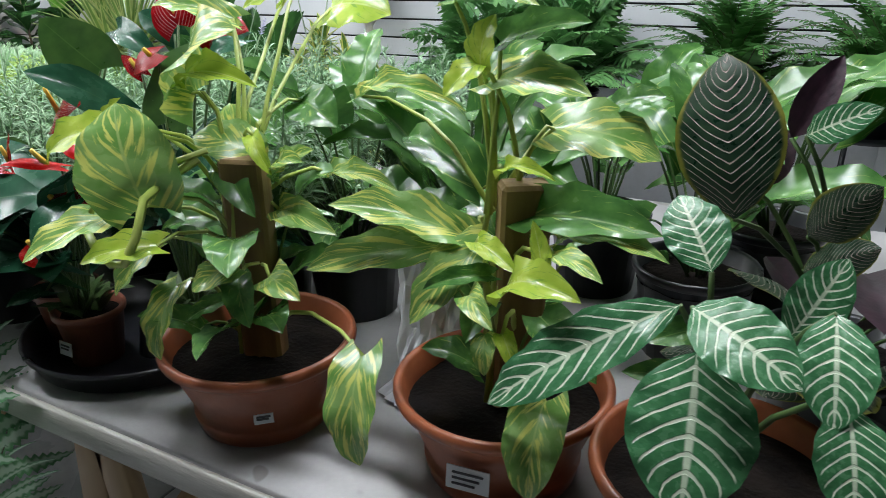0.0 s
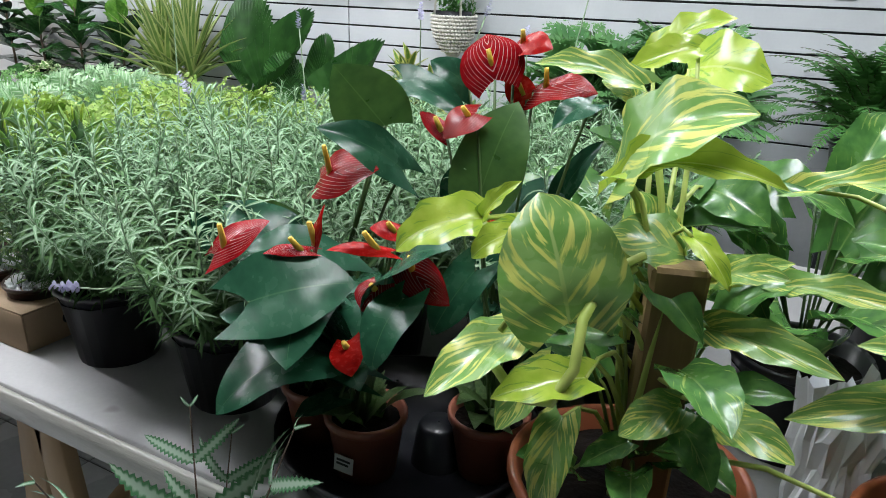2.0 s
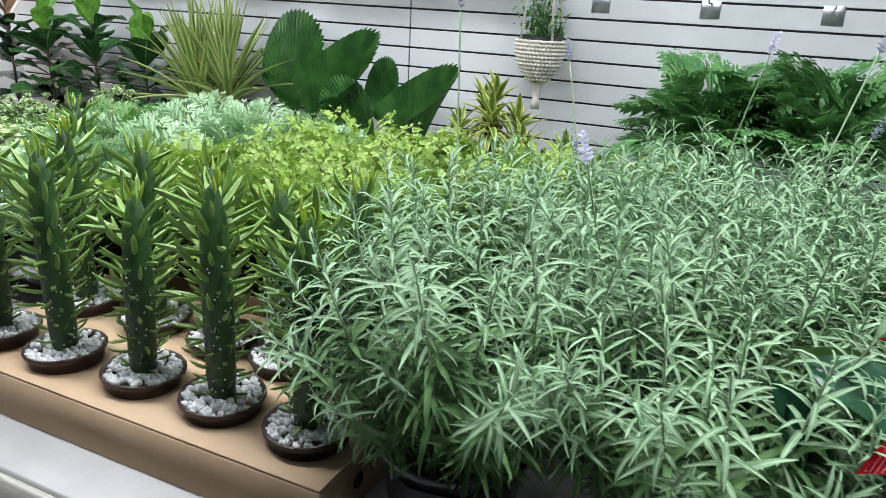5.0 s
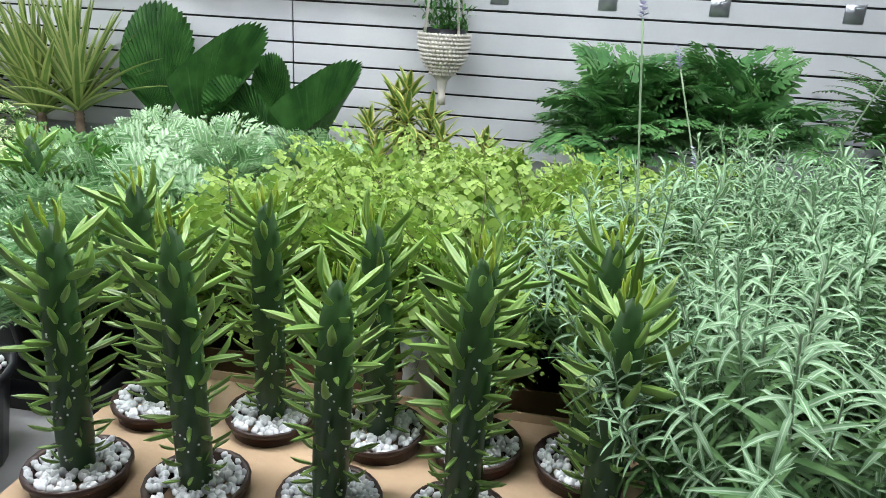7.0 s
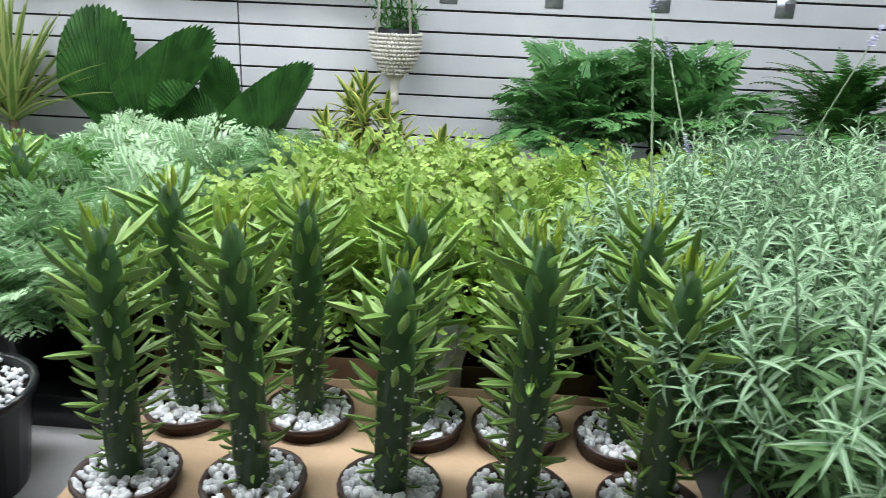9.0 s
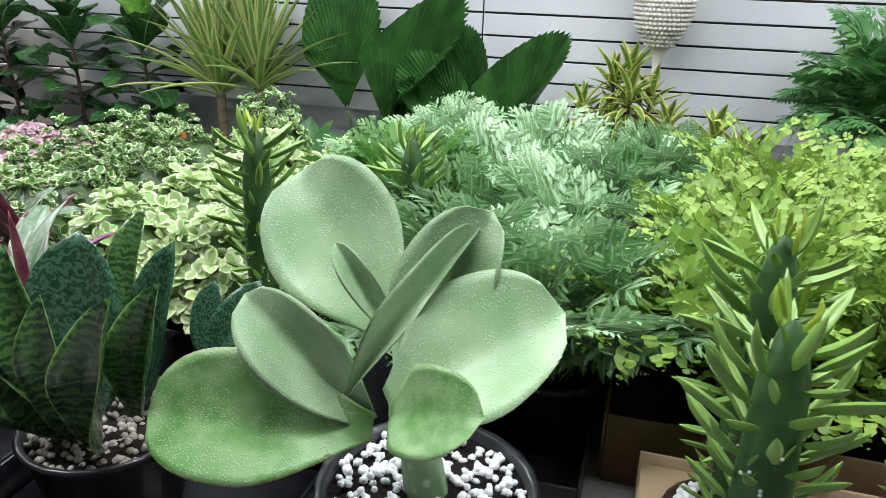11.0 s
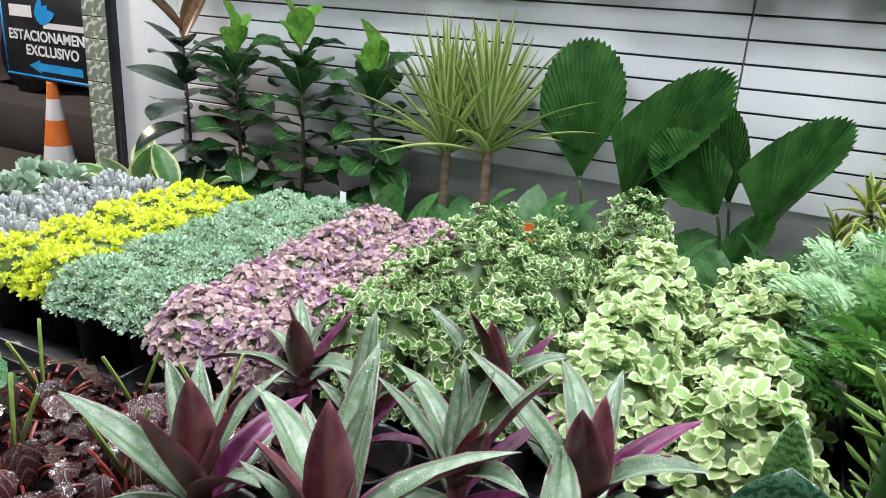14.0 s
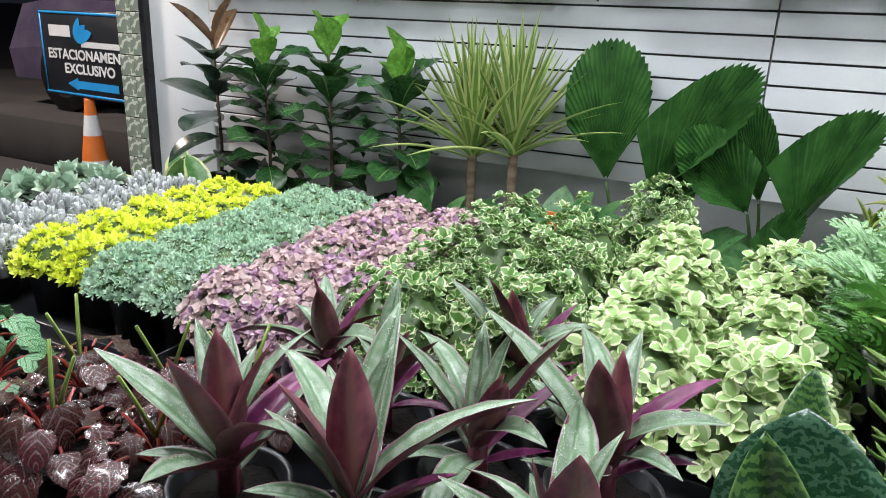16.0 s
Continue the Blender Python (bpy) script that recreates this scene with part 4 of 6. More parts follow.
for x, y in ((0.02, 1.40), (0.22, 1.42), (0.54, 1.50), (0.93, 1.38), (0.95, 1.66), (0.35, 1.66), (0.62, 1.72)):
    dark_plant(x, y)

# ---------------------------------------------------------------- anthuriums in a black saucer
sau = part("plant_saucer", lathe([(0.001, 0), (0.148, 0), (0.156, 0.006), (0.168, 0.034), (0.172, 0.036), (0.172, 0.040), (0.166, 0.040), (0.150, 0.010), (0.001, 0.007)], 40), BLACK)
sau.matrix_basis = pose(-0.205, 1.15, TZ)
tagged(sau, "large round black plastic saucer on the table", "plant saucer")


def small_terra(x, y, z, n):
    p = thing("anthurium", (x, y, z), "red anthurium in a small terracotta pot", "potted plant", "anthuriums in the saucer")
    part("pot", lathe(pot_profile(0.048, 0.085, 0.74, 0.16), 28), TERRA_DARK, p)
    part("soil", soil_disc(0.045, 0.07), SOIL, p)
    if n == 1:
        tag_label(p, 0.0, -0.046, 0.035, 0, 0.026, 0.02, 2)
    shoot = mesh_of("shoot", leaf(strap(0.16), 2, 4, 10, 60), STEM_DARK)
    for _ in range(14):
        part("shoot", shoot, STEM_DARK, p, m=spray(R.uniform(0, 360), R.uniform(50, 85), 0, R.uniform(0.05, 0.09), (R.uniform(-0.02, 0.02), R.uniform(-0.02, 0.02), 0.07)))
    return p


AN = [(-0.312, 1.105, TZ + 0.008), (-0.222, 1.075, TZ + 0.008), (-0.095, 1.15, TZ + 0.008)]
plants = [small_terra(*q, k) for k, q in enumerate(AN)]


def nearest(b):
    return min(range(3), key=lambda k: (b[0] - AN[k][0]) ** 2 + (b[1] - AN[k][1]) ** 2)


for k in range(3):
    hero(plants[k], AN[k], [q for q in ANTH_LEAVES + ANTH_LEAVES2 if nearest(q[0]) == k], (AN[k][0], AN[k][1], TZ + 0.08), (0.0, -0.75, 0.66), STEM_DARK, 0.0022)
    fill_leaves(plants[k], 7, 0.07, 0.12, 0.26, "A", 0.12, 0.34, z_root=0.075, stem=STEM_DARK)
    fl = [q for q in ANTH_FLOWERS + ANTH_FLOWERS2 if nearest(q[0]) == k]
    arrs = []
    for b, t, ratio, key in fl:
        ob = put_leaf(plants[k], AN[k], b, t, ratio, key, (0.0, -0.7, 0.7), "spathe")
        bb, tt = Vector(b) - Vector(AN[k]), Vector(t) - Vector(AN[k])
        up = (Vector((-0.15, -0.35, 0.9))).normalized()
        L = (tt - bb).length
        s0 = bb.lerp(tt, 0.2)
        part("spadix", tube([s0, s0 + up * L * 0.2 + (tt - bb) * 0.06, s0 + up * L * 0.36 + (tt - bb) * 0.10], 0.0040, 0.0028, 8), SPADIX, plants[k], "yellow-orange spadix")
        arrs.append(tube(arc((0, 0, 0.07), bb, 0.015), 0.002, 0.0018, 5))
    for arr in arrs:
        part("flower_stalk", arr, STEM_DARK, plants[k])
glass = part("small_dark_cup", lathe([(0.001, 0.055), (0.022, 0.055), (0.026, 0.05), (0.033, 0.006), (0.034, 0)], 24), BLACK)
glass.matrix_basis = pose(-0.155, 1.135, TZ + 0.008)
tagged(glass, "small upturned black plastic cup in the saucer", "cup")

# ---------------------------------------------------------------- lavender
LAV_LEAF = [leaf(strap(0.054, 0.2), 2, 4, 20, b, wave=0.2) for b in (25, 60, 95)]


def sprig(seed):
    """One leafy lavender shoot of unit length along +y: narrow leaves round a thin stem."""
    rng, ms = random.Random(seed), []
    bow = rng.uniform(-0.06, 0.12)
    pts = [Vector((0, f, bow * 4 * f * (1 - f))) for f in (0, 0.25, 0.5, 0.75, 1.0)]
    n = 60
    for i in range(n):
        f = 0.10 + 0.90 * i / n
        at = Vector((0, f, bow * 4 * f * (1 - f)))
        s = (0.11 + 0.085 * math.sin(math.pi * min(1, f))) * rng.uniform(0.7, 1.2) * (0.55 if f > 0.94 else 1)
        a = i * 2.4 + rng.uniform(-0.5, 0.5)
        out = Vector((math.cos(a), 0, math.sin(a)))
        rise = rng.uniform(0.3, 0.9) + (1.3 if f > 0.9 else 0)
        ms.append(aim(at, at + (out + Vector((0, rise, 0))).normalized() * s, Vector((0, 1, 0)) - out * 0.2))
        if rng.random() < 0.35:
            ms.append(aim(at, at + (out * 0.6 + Vector((0, rise + 0.5, 0))).normalized() * s * 0.5, Vector((0, 1, 0)) - out * 0.2))
    # The lower leaves take the darker colour that carries the bush's inner shade.
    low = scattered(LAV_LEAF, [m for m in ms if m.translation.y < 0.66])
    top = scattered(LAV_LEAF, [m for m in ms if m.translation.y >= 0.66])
    return mesh_of("sprig", join([(*top[:3], 0), (*tube(pts, 0.0055, 0.0035, 4, False), 1), (*low[:3], 2)]), [LAVENDER, LAV_STEM, LAV_OLD_SHADED])


SPRIGS = [sprig(k) for k in range(10)]


def lavender(kind):
    p = thing("lavender_plant", (0, 0, 0), "bushy grey-green lavender in a black plastic pot", "potted plant", "lavender plants")
    add_pot(p, 0.082, 0.13, taper=0.74)
    rng = random.Random(kind)
    for k in range(58):
        a, e = k * 137.5 + rng.uniform(-15, 15), 89 - 47 * ((k + 0.5) / 58) ** 0.8
        L = rng.uniform(0.16, 0.24) * (1.18 if e > 60 else 1.04)
        q = 0.068 * math.sqrt(rng.random())
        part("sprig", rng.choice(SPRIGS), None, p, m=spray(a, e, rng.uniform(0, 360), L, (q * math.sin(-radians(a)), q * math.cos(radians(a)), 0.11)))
    return p


def lav_flower(p, path, head):
    stalk = part("flower_stalk", tube(path, 0.0015, 0.0012, 5), LAV_STEM, p, "long bare flower stalk")
    a, b = Vector(path[-2]), Vector(path[-1])
    d = (b - a).normalized()
    rng = random.Random(int(head * 1e4))
    ms = [aim(b + d * head * k / 26, b + d * head * k / 26 + (Matrix.Rotation(k * 2.4, 3, d) @ d.orthogonal().normalized() + d * 0.6) * 0.0085 * rng.uniform(0.7, 1.2) * (1 - 0.4 * k / 26), d, 1.0) for k in range(27)]
    part("flower_head", scattered([leaf(ovate(0.42, 0.5, 0.8), 2, 3, 10, 20)], ms), LAV_FLOWER, p, "pale violet lavender flower head")


LAVS = [lavender(k) for k in range(4)]
LAV_AT = [(-0.735, 1.13, 0), (-0.49, 1.13, 40), (-0.62, 1.36, 80), (-0.86, 1.40, 10), (-0.37, 1.34, 150), (-0.72, 1.62, 200), (-0.48, 1.60, 260), (-0.24, 1.58, 300), (-0.13, 1.36, 330), (-0.60, 1.84, 20), (-0.35, 1.84, 70), (-0.10, 1.82, 120)]
lav_objs = []
for k, (x, y, a) in enumerate(LAV_AT):
    m = pose(x, y, TZ, 0, 0, a)
    if k < 4:
        LAVS[k].matrix_basis = m
        lav_objs.append(LAVS[k])
    else:
        lav_objs.append(copy_thing(LAVS[k % 4], m))
FLOWERS = [(5, (-0.813, 1.70, 1.271)), (9, (-0.52, 1.7, 1.302)), (6, (-0.385, 1.7, 1.315)), (10, (-0.30, 1.7, 1.27)), (6, (-0.373, 1.66, 1.206)), (5, (-0.774, 1.66, 1.13)), (7, (-0.19, 1.68, 1.35)), (3, (-0.90, 1.45, 1.34)), (2, (-0.66, 1.25, 1.20))]
for k, tip in FLOWERS:
    inv = lav_objs[k].matrix_basis.inverted()
    b = Vector((LAV_AT[k][0], LAV_AT[k][1], TZ + 0.13))
    t = Vector(tip)
    lav_flower(lav_objs[k], [inv @ b, inv @ b.lerp(t, 0.5), inv @ b.lerp(t, 0.9), inv @ t], 0.034)
inv = lav_objs[1].matrix_basis.inverted()
lav_flower(lav_objs[1], [inv @ Vector(q) for q in ((-0.46, 1.08, 1.0), (-0.50, 1.0, 1.012), (-0.545, 0.975, 1.008), (-0.568, 0.968, 1.007))], 0.04)

# ---------------------------------------------------------------- cactus box
BOX = (-1.485, -0.845, 1.045, 1.335)
cb = thing("cardboard_box", (-1.165, 1.19, TZ), "low kraft cardboard carton holding cactus pots", "cardboard box")
x0, x1, y0, y1 = BOX[0] + 1.165, BOX[1] + 1.165, BOX[2] - 1.19, BOX[3] - 1.19
part("front_side", box(x0, x1, y0, y0 + 0.004, 0, 0.064, 0.001), CARD, cb)
part("back_side", box(x0, x1, y1 - 0.004, y1, 0, 0.078, 0.001), CARD, cb)
part("left_side", box(x0, x0 + 0.004, y0 + 0.004, y1 - 0.004, 0, 0.064, 0.001), CARD, cb)
part("right_side", box(x1 - 0.004, x1, y0 + 0.004, y1 - 0.004, 0, 0.064, 0.001), CARD, cb)
part("top_sheet", box(x0 + 0.001, x1 - 0.001, y0 + 0.001, y1 - 0.005, 0.0645, 0.0675, 0.001), CARD, cb)
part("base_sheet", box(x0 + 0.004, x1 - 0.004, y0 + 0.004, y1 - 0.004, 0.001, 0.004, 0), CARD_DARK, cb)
# No opening is cut: a thin black disc paints the hole's dark inside.
hole = tube([(x1 - 0.001, y0 + 0.075, 0.034), (x1 + 0.0008, y0 + 0.075, 0.034)], 0.010, seg=14)
part("hand_hole", hole, GROOVE, cb, "black disc for the shade in a torn hand hole")

CL = [leaf(ovate(0.095, 0.42, 0.7), 3, 5, 34, b, thick=0.09)[:3] for b in (-45, -25, -5)]


def cactus(seed, h):
    p = thing("cactus", (0, 0, 0), "tall spiny cactus with fleshy leaves and white pebbles", "cactus", "cacti in the carton")
    rng = random.Random(seed)
    part("pot", lathe(pot_profile(0.050, 0.085, 0.74, 0.10), 22), BROWNPOT, p)
    tagged(part("pebble_layer", pebbles(0.046, 0.079, 170, 0.0056, rng, 0.012), PEBBLE, p, "white marble pebbles"), kind="stuff")
    prof = [(0.015, 0.07), (0.0175, 0.11), (0.018, 0.07 + h * 0.55), (0.015, 0.07 + h * 0.85), (0.008, 0.07 + h * 0.97), (0.001, 0.07 + h)]
    V, F, U = lathe(prof, 12)
    part("stem", (V * 1.0, F, U), CACTUS, p)
    body, young = [], []
    n = int(h * 370)
    for k in range(n):
        f = k / n
        z = 0.085 + (h - 0.012) * f
        a = k * 2.39996
        r = 0.0160 * (1 if f < 0.8 else 1 - (f - 0.8) * 3.2)
        at = (r * math.cos(a), r * math.sin(a), z)
        el = 8 + 26 * f + rng.uniform(-16, 16) + (30 if f > 0.92 else 0)
        s = (0.022 + 0.026 * min(1, f * 1.5)) * rng.uniform(0.7, 1.15) * (0.5 if f > 0.93 else 1)
        m = spray(math.degrees(a) - 90, el, rng.uniform(-20, 20), s, at)
        (young if f > 0.94 else body).append(m)
    bumps = [spray(rng.uniform(0, 360), 60, 0, 0.014, (0.0168 * math.cos(a), 0.0168 * math.sin(a), rng.uniform(0.09, 0.07 + h * 0.8))) for a in [rng.uniform(0, 6.28) for _ in range(30)]]
    tagged(part("leaves", scattered(CL, body + bumps), CACTUS_LEAF, p), kind="stuff")
    dots = [pose(0.0172 * math.cos(b), 0.0172 * math.sin(b), z) @ Matrix.Scale(0.0013, 4) for b, z in [(rng.uniform(0, 6.28), rng.uniform(0.09, 0.07 + h * 0.72)) for _ in range(60)]]
    tagged(part("areoles", scattered([lathe([(0.001, -1), (0.8, -0.6), (1, 0), (0.8, 0.6), (0.001, 1)], 5)], dots), PEBBLE, p, "tiny white areoles"), kind="stuff")
    tagged(part("growing_tip", scattered(CL, young), CACTUS_TOP, p, "yellow-green growing tip"), kind="stuff")
    return p


CACT = [cactus(k, h) for k, h in ((1, 0.255), (2, 0.275), (3, 0.24), (4, 0.265))]
SPOTS = [(-1.422, 1.105), (-1.295, 1.112), (-1.166, 1.118), (-1.038, 1.122), (-0.912, 1.120), (-1.416, 1.247), (-1.277, 1.250), (-1.142, 1.247), (-1.035, 1.247), (-0.922, 1.24)]
PICK = (3, 1, 2, 1, 0, 1, 3, 0, 2, 3)
used = set()
for (x, y), k in zip(SPOTS, PICK):
    m = pose(x, y, TZ + 0.004, R.uniform(-2, 2), R.uniform(-2, 2), R.uniform(0, 360))
    if k not in used:
        CACT[k].matrix_basis = m
        used.add(k)
    else:
        copy_thing(CACT[k], m)
for x, y, k in ((-1.93, 1.40, 1), (-1.80, 1.56, 2)):
    copy_thing(CACT[k], pose(x, y, TZ + 0.004, 0, 0, R.uniform(0, 360)))

# ---------------------------------------------------------------- fronds
def frond(L, n, tmpl, wide, arch=40, sweep=62, rise=10, taper=1.0, start=0.15, stem_r=0.0012, rng=R, flop=12):
    """A feather leaf along +y: leaflets in pairs on a bent rib. Gives (leaflets, rib)."""
    ms, pts = [], []
    y = z = 0.0
    N = n * 1
    for i in range(N + 1):
        a = radians(rise - arch * i / N)
        pts.append((0, y, z))
        f = i / N
        if f >= start:
            g = (f - start) / (1 - start)
            s = wide * (math.sin(math.pi * (0.18 + 0.82 * g) ** 0.8) * 0.9 + 0.12) * rng.uniform(0.9, 1.08) * taper
            for side in (-1, 1):
                ms.append(Matrix.Translation((0, y, z)) @ pose(0, 0, 0, math.degrees(a), 0, 0) @ pose(0, 0, 0, rng.uniform(-flop, flop) * 0.8, rng.uniform(-flop, flop) + side * 6, -side * sweep * (1 - 0.45 * g) + rng.uniform(-5, 5)) @ Matrix.Scale(s, 4))
        y += L / N * math.cos(a)
        z += L / N * math.sin(a)
    return scattered(tmpl, ms)[:3], tube(pts, stem_r, stem_r * 0.4, 4, False)


def fern_plant(name, place, label, cat, lf, stem_m, leaf_m, count, pot, group="", el=(15, 75), seed=1, sc=(0.8, 1.15), arc_of=None):
    """A plant of fronds rising from a pot; lf gives (leaflets, rib) of one frond."""
    p = thing(name, place, label, cat, group)
    if pot:
        add_pot(p, pot[0], pot[1])
    rng = random.Random(seed)
    made = frond_meshes(lf, leaf_m, stem_m)
    for k in range(count):
        az = k * 137.5 + rng.uniform(-15, 15)
        if arc_of:
            az = rng.uniform(*arc_of)
        m = spray(az, rng.uniform(*el), rng.uniform(-15, 15), rng.uniform(*sc), (rng.uniform(-0.03, 0.03), rng.uniform(-0.03, 0.03), pot[1] * 0.9 if pot else 0))
        part("frond", made[k % 4], None, p, m=m)
    return p


FROND_STORE = {}


def frond_meshes(lf, leaf_m, stem_m):
    """Four fronds of a kind, built once and shared."""
    key = (id(lf), leaf_m.name)
    if key not in FROND_STORE:
        FROND_STORE[key] = [mesh_of("frond", join([(*q[0], 0), (*q[1], 1)]), [leaf_m, stem_m]) for q in (lf() for _ in range(4))]
    return FROND_STORE[key]


FAN = (np.array([(0, 0, 0), (-0.52, 0.62, 0.05), (-0.22, 0.95, 0.0), (0.22, 0.95, 0.0), (0.52, 0.62, 0.05), (0, 0.55, -0.04)]), [(0, 5, 2, 1), (0, 4, 3, 5), (5, 3, 2)], np.array([(0.5, 0), (0, 0.6), (0.3, 1), (0.7, 1), (1, 0.6), (0.5, 0.5)]))
SUB = [frond(1.0, 7, [FAN], 0.21, 25, 58, 5, rng=random.Random(k), flop=28)[0] for k in range(3)]


def maiden():
    return frond(0.235, 9, SUB, 0.086, 60, 62, 12, start=0.26, stem_r=0.0009, flop=24)


adi = [fern_plant("maidenhair_fern", (0, 0, 0), "lime-green maidenhair fern in a black pot", "fern", maiden, TWIG, ADIANTUM, 24, (0.062, 0.10), "maidenhair ferns", (22, 84), k) for k in range(3)]
ADI_AT = [(-1.40, 1.46), (-1.24, 1.47), (-1.08, 1.46), (-0.93, 1.50), (-1.38, 1.65), (-1.20, 1.66), (-1.03, 1.66), (-0.86, 1.68), (-1.32, 1.85), (-1.12, 1.86), (-0.92, 1.87), (-0.76, 1.90)]
for k, (x, y) in enumerate(ADI_AT):
    m = pose(x, y, TZ + 0.012, 0, 0, R.uniform(0, 360)) @ Matrix.Scale(1.0, 4)
    if k < 3:
        adi[k].matrix_basis = m
    else:
        copy_thing(adi[k % 3], m)
for x0, x1 in ((-1.52, -1.18), (-1.165, -0.83)):
    tray = thing("cardboard_tray", ((x0 + x1) / 2, 1.55, TZ), "open brown cardboard tray under the maidenhair ferns", "cardboard tray", "fern trays")
    h = (x1 - x0) / 2
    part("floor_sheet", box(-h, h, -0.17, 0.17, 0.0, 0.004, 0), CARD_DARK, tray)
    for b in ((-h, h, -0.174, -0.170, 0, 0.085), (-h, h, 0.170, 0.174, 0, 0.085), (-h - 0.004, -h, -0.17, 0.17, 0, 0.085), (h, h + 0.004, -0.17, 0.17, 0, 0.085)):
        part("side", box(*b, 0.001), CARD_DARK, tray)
wp = part("plastic_sleeve", moved(lathe([(0.012, 0), (0.022, 0.05), (0.020, 0.09), (0.028, 0.14)], 14), pose(0, 0, 0, 8, 4)), PAPER)
wp.matrix_basis = pose(-1.13, 1.365, TZ + 0.012)
tagged(wp, "crumpled white plastic sleeve beside the fern tray", "plastic sleeve")

SAW = leaf(ovate(0.20, 0.35, 0.8), 2, 6, 8, 15, teeth=0.4)
LACE = [frond(1.0, 6, [SAW], 0.40, 18, 52, 4, rng=random.Random(20 + k), start=0.08, flop=14)[0] for k in range(2)]


def silver():
    return frond(0.20, 7, LACE, 0.098, 42, 58, 12, start=0.22, stem_r=0.0014, flop=16)


art = [fern_plant("silver_fern", (0, 0, 0), "pale silvery-green lacy fern in a black pot", "fern", silver, STEM, ARTEM if k < 2 else ARTEM_GREEN, 26, (0.062, 0.10), "silver ferns", (15, 82), 10 + k) for k in range(3)]
ART_AT = [(-1.62, 1.62, 0), (-1.76, 1.62, 1), (-1.86, 1.70, 2), (-1.58, 1.80, 1), (-1.74, 1.80, 0), (-1.86, 1.86, 0), (-1.66, 1.97, 0), (-1.84, 1.98, 1), (-1.48, 1.96, 1), (-1.72, 1.455, 0), (-1.59, 1.44, 1)]
used = set()
for x, y, k in ART_AT:
    m = pose(x, y, TZ, 0, 0, R.uniform(0, 360))
    if k in used:
        copy_thing(art[k], m)
    else:
        art[k].matrix_basis = m
        used.add(k)

# ---------------------------------------------------------------- paddle plant, snake plant
kp = thing("paddle_plant", (-1.655, 1.17, TZ), "paddle plant with dewy grey-green leaves in black pot", "potted plant")
add_pot(kp, 0.088, 0.125, soil=0.9)
tagged(part("pebble_layer", pebbles(0.080, 0.116, 320, 0.0048, random.Random(5), 0.015), PEBBLE, kp), kind="stuff")
part("stem", tube([(0, 0, 0.11), (-0.012, 0.004, 0.18), (-0.026, 0.010, 0.262)], 0.019, 0.010, 12), KAL, kp)
for b, t, ratio, key in KAL_LEAVES:
    put_leaf(kp, (-1.655, 1.17, TZ), b, t, ratio, key, (-0.1, -0.75, 0.65))
sp = thing("snake_plant", (-1.985, 1.19, TZ + 0.005), "bird's-nest snake plant with banded leaves in black pot", "potted plant")
add_pot(sp, 0.078, 0.095, soil=0.85)
tagged(part("pebble_layer", pebbles(0.071, 0.083, 260, 0.0048, random.Random(6), 0.0), GRIT, sp, "beige gravel"), kind="stuff")
for b, t, ratio, key in SANS_LEAVES:
    put_leaf(sp, (-1.985, 1.19, TZ + 0.005), b, t, ratio, key, (0.0, -0.85, 0.45))

# ---------------------------------------------------------------- boat lilies
LM["rt"] = [mesh_of("leaf", leaf(strap(0.120, 0.3), 6, 9, 26, b, thick=0.010, wave=0.06, twist=w), [RHOE_TOP, RHOE_UNDER]) for b, w in ((16, 8), (42, 24), (74, -26))]
LM["ru"] = [mesh_of("leaf", leaf(strap(0.15, 0.3), 6, 9, 22, b, thick=0.010), [RHOE_UNDER, RHOE_UNDER]) for b in (-6, 10)]
LM["rp"] = [mesh_of("leaf", leaf(strap(0.12, 0.3), 6, 8, 26, b, thick=0.010), [RHOE_PINK, RHOE_UNDER]) for b in (10, 45)]


def boat_lily(x, y, seed, size=1.0, n=14):
    p = thing("boat_lily", (x, y, TZ + 0.005), "boat lily with silver-striped leaves and purple undersides", "potted plant", "boat lilies")
    add_pot(p, 0.058, 0.10)
    rng = random.Random(seed)
    part("stem", tube([(0, 0, 0.085), (0, 0, 0.13)], 0.013, 0.010, 8), RHOE_UNDER, p)
    for k in range(n):
        f = k / n
        el = 40 + 45 * f + rng.uniform(-16, 10)
        key = "ru" if k in (n - 2, n - 5) else ("rp" if k in (2, 5) else "rt")
        L = (0.13 + 0.06 * math.sin(f * 3.1)) * rng.uniform(0.62, 1.18) * size * (0.7 if key == "rp" else 0.86)
        ob = new("leaf", rng.choice(LM[key]))
        ob.parent = p
        az = k * 137.5 + rng.uniform(-18, 18)
        if key == "ru":
            az = 180 + rng.uniform(-60, 60)
        ob.matrix_basis = spray(az, el, rng.uniform(-10, 10), L, (0, 0, 0.10 + 0.03 * f))
    return p


for k, (x, y, s) in enumerate(((-2.505, 1.125, 1.0), (-2.364, 1.128, 1.12), (-2.305, 1.262, 1.0), (-2.175, 1.135, 1.05), (-2.185, 1.30, 1.1), (-2.56, 1.36, 0.8), (-2.335, 1.45, 0.9), (-2.44, 1.30, 0.8))):
    boat_lily(x, y, 40 + k, s)

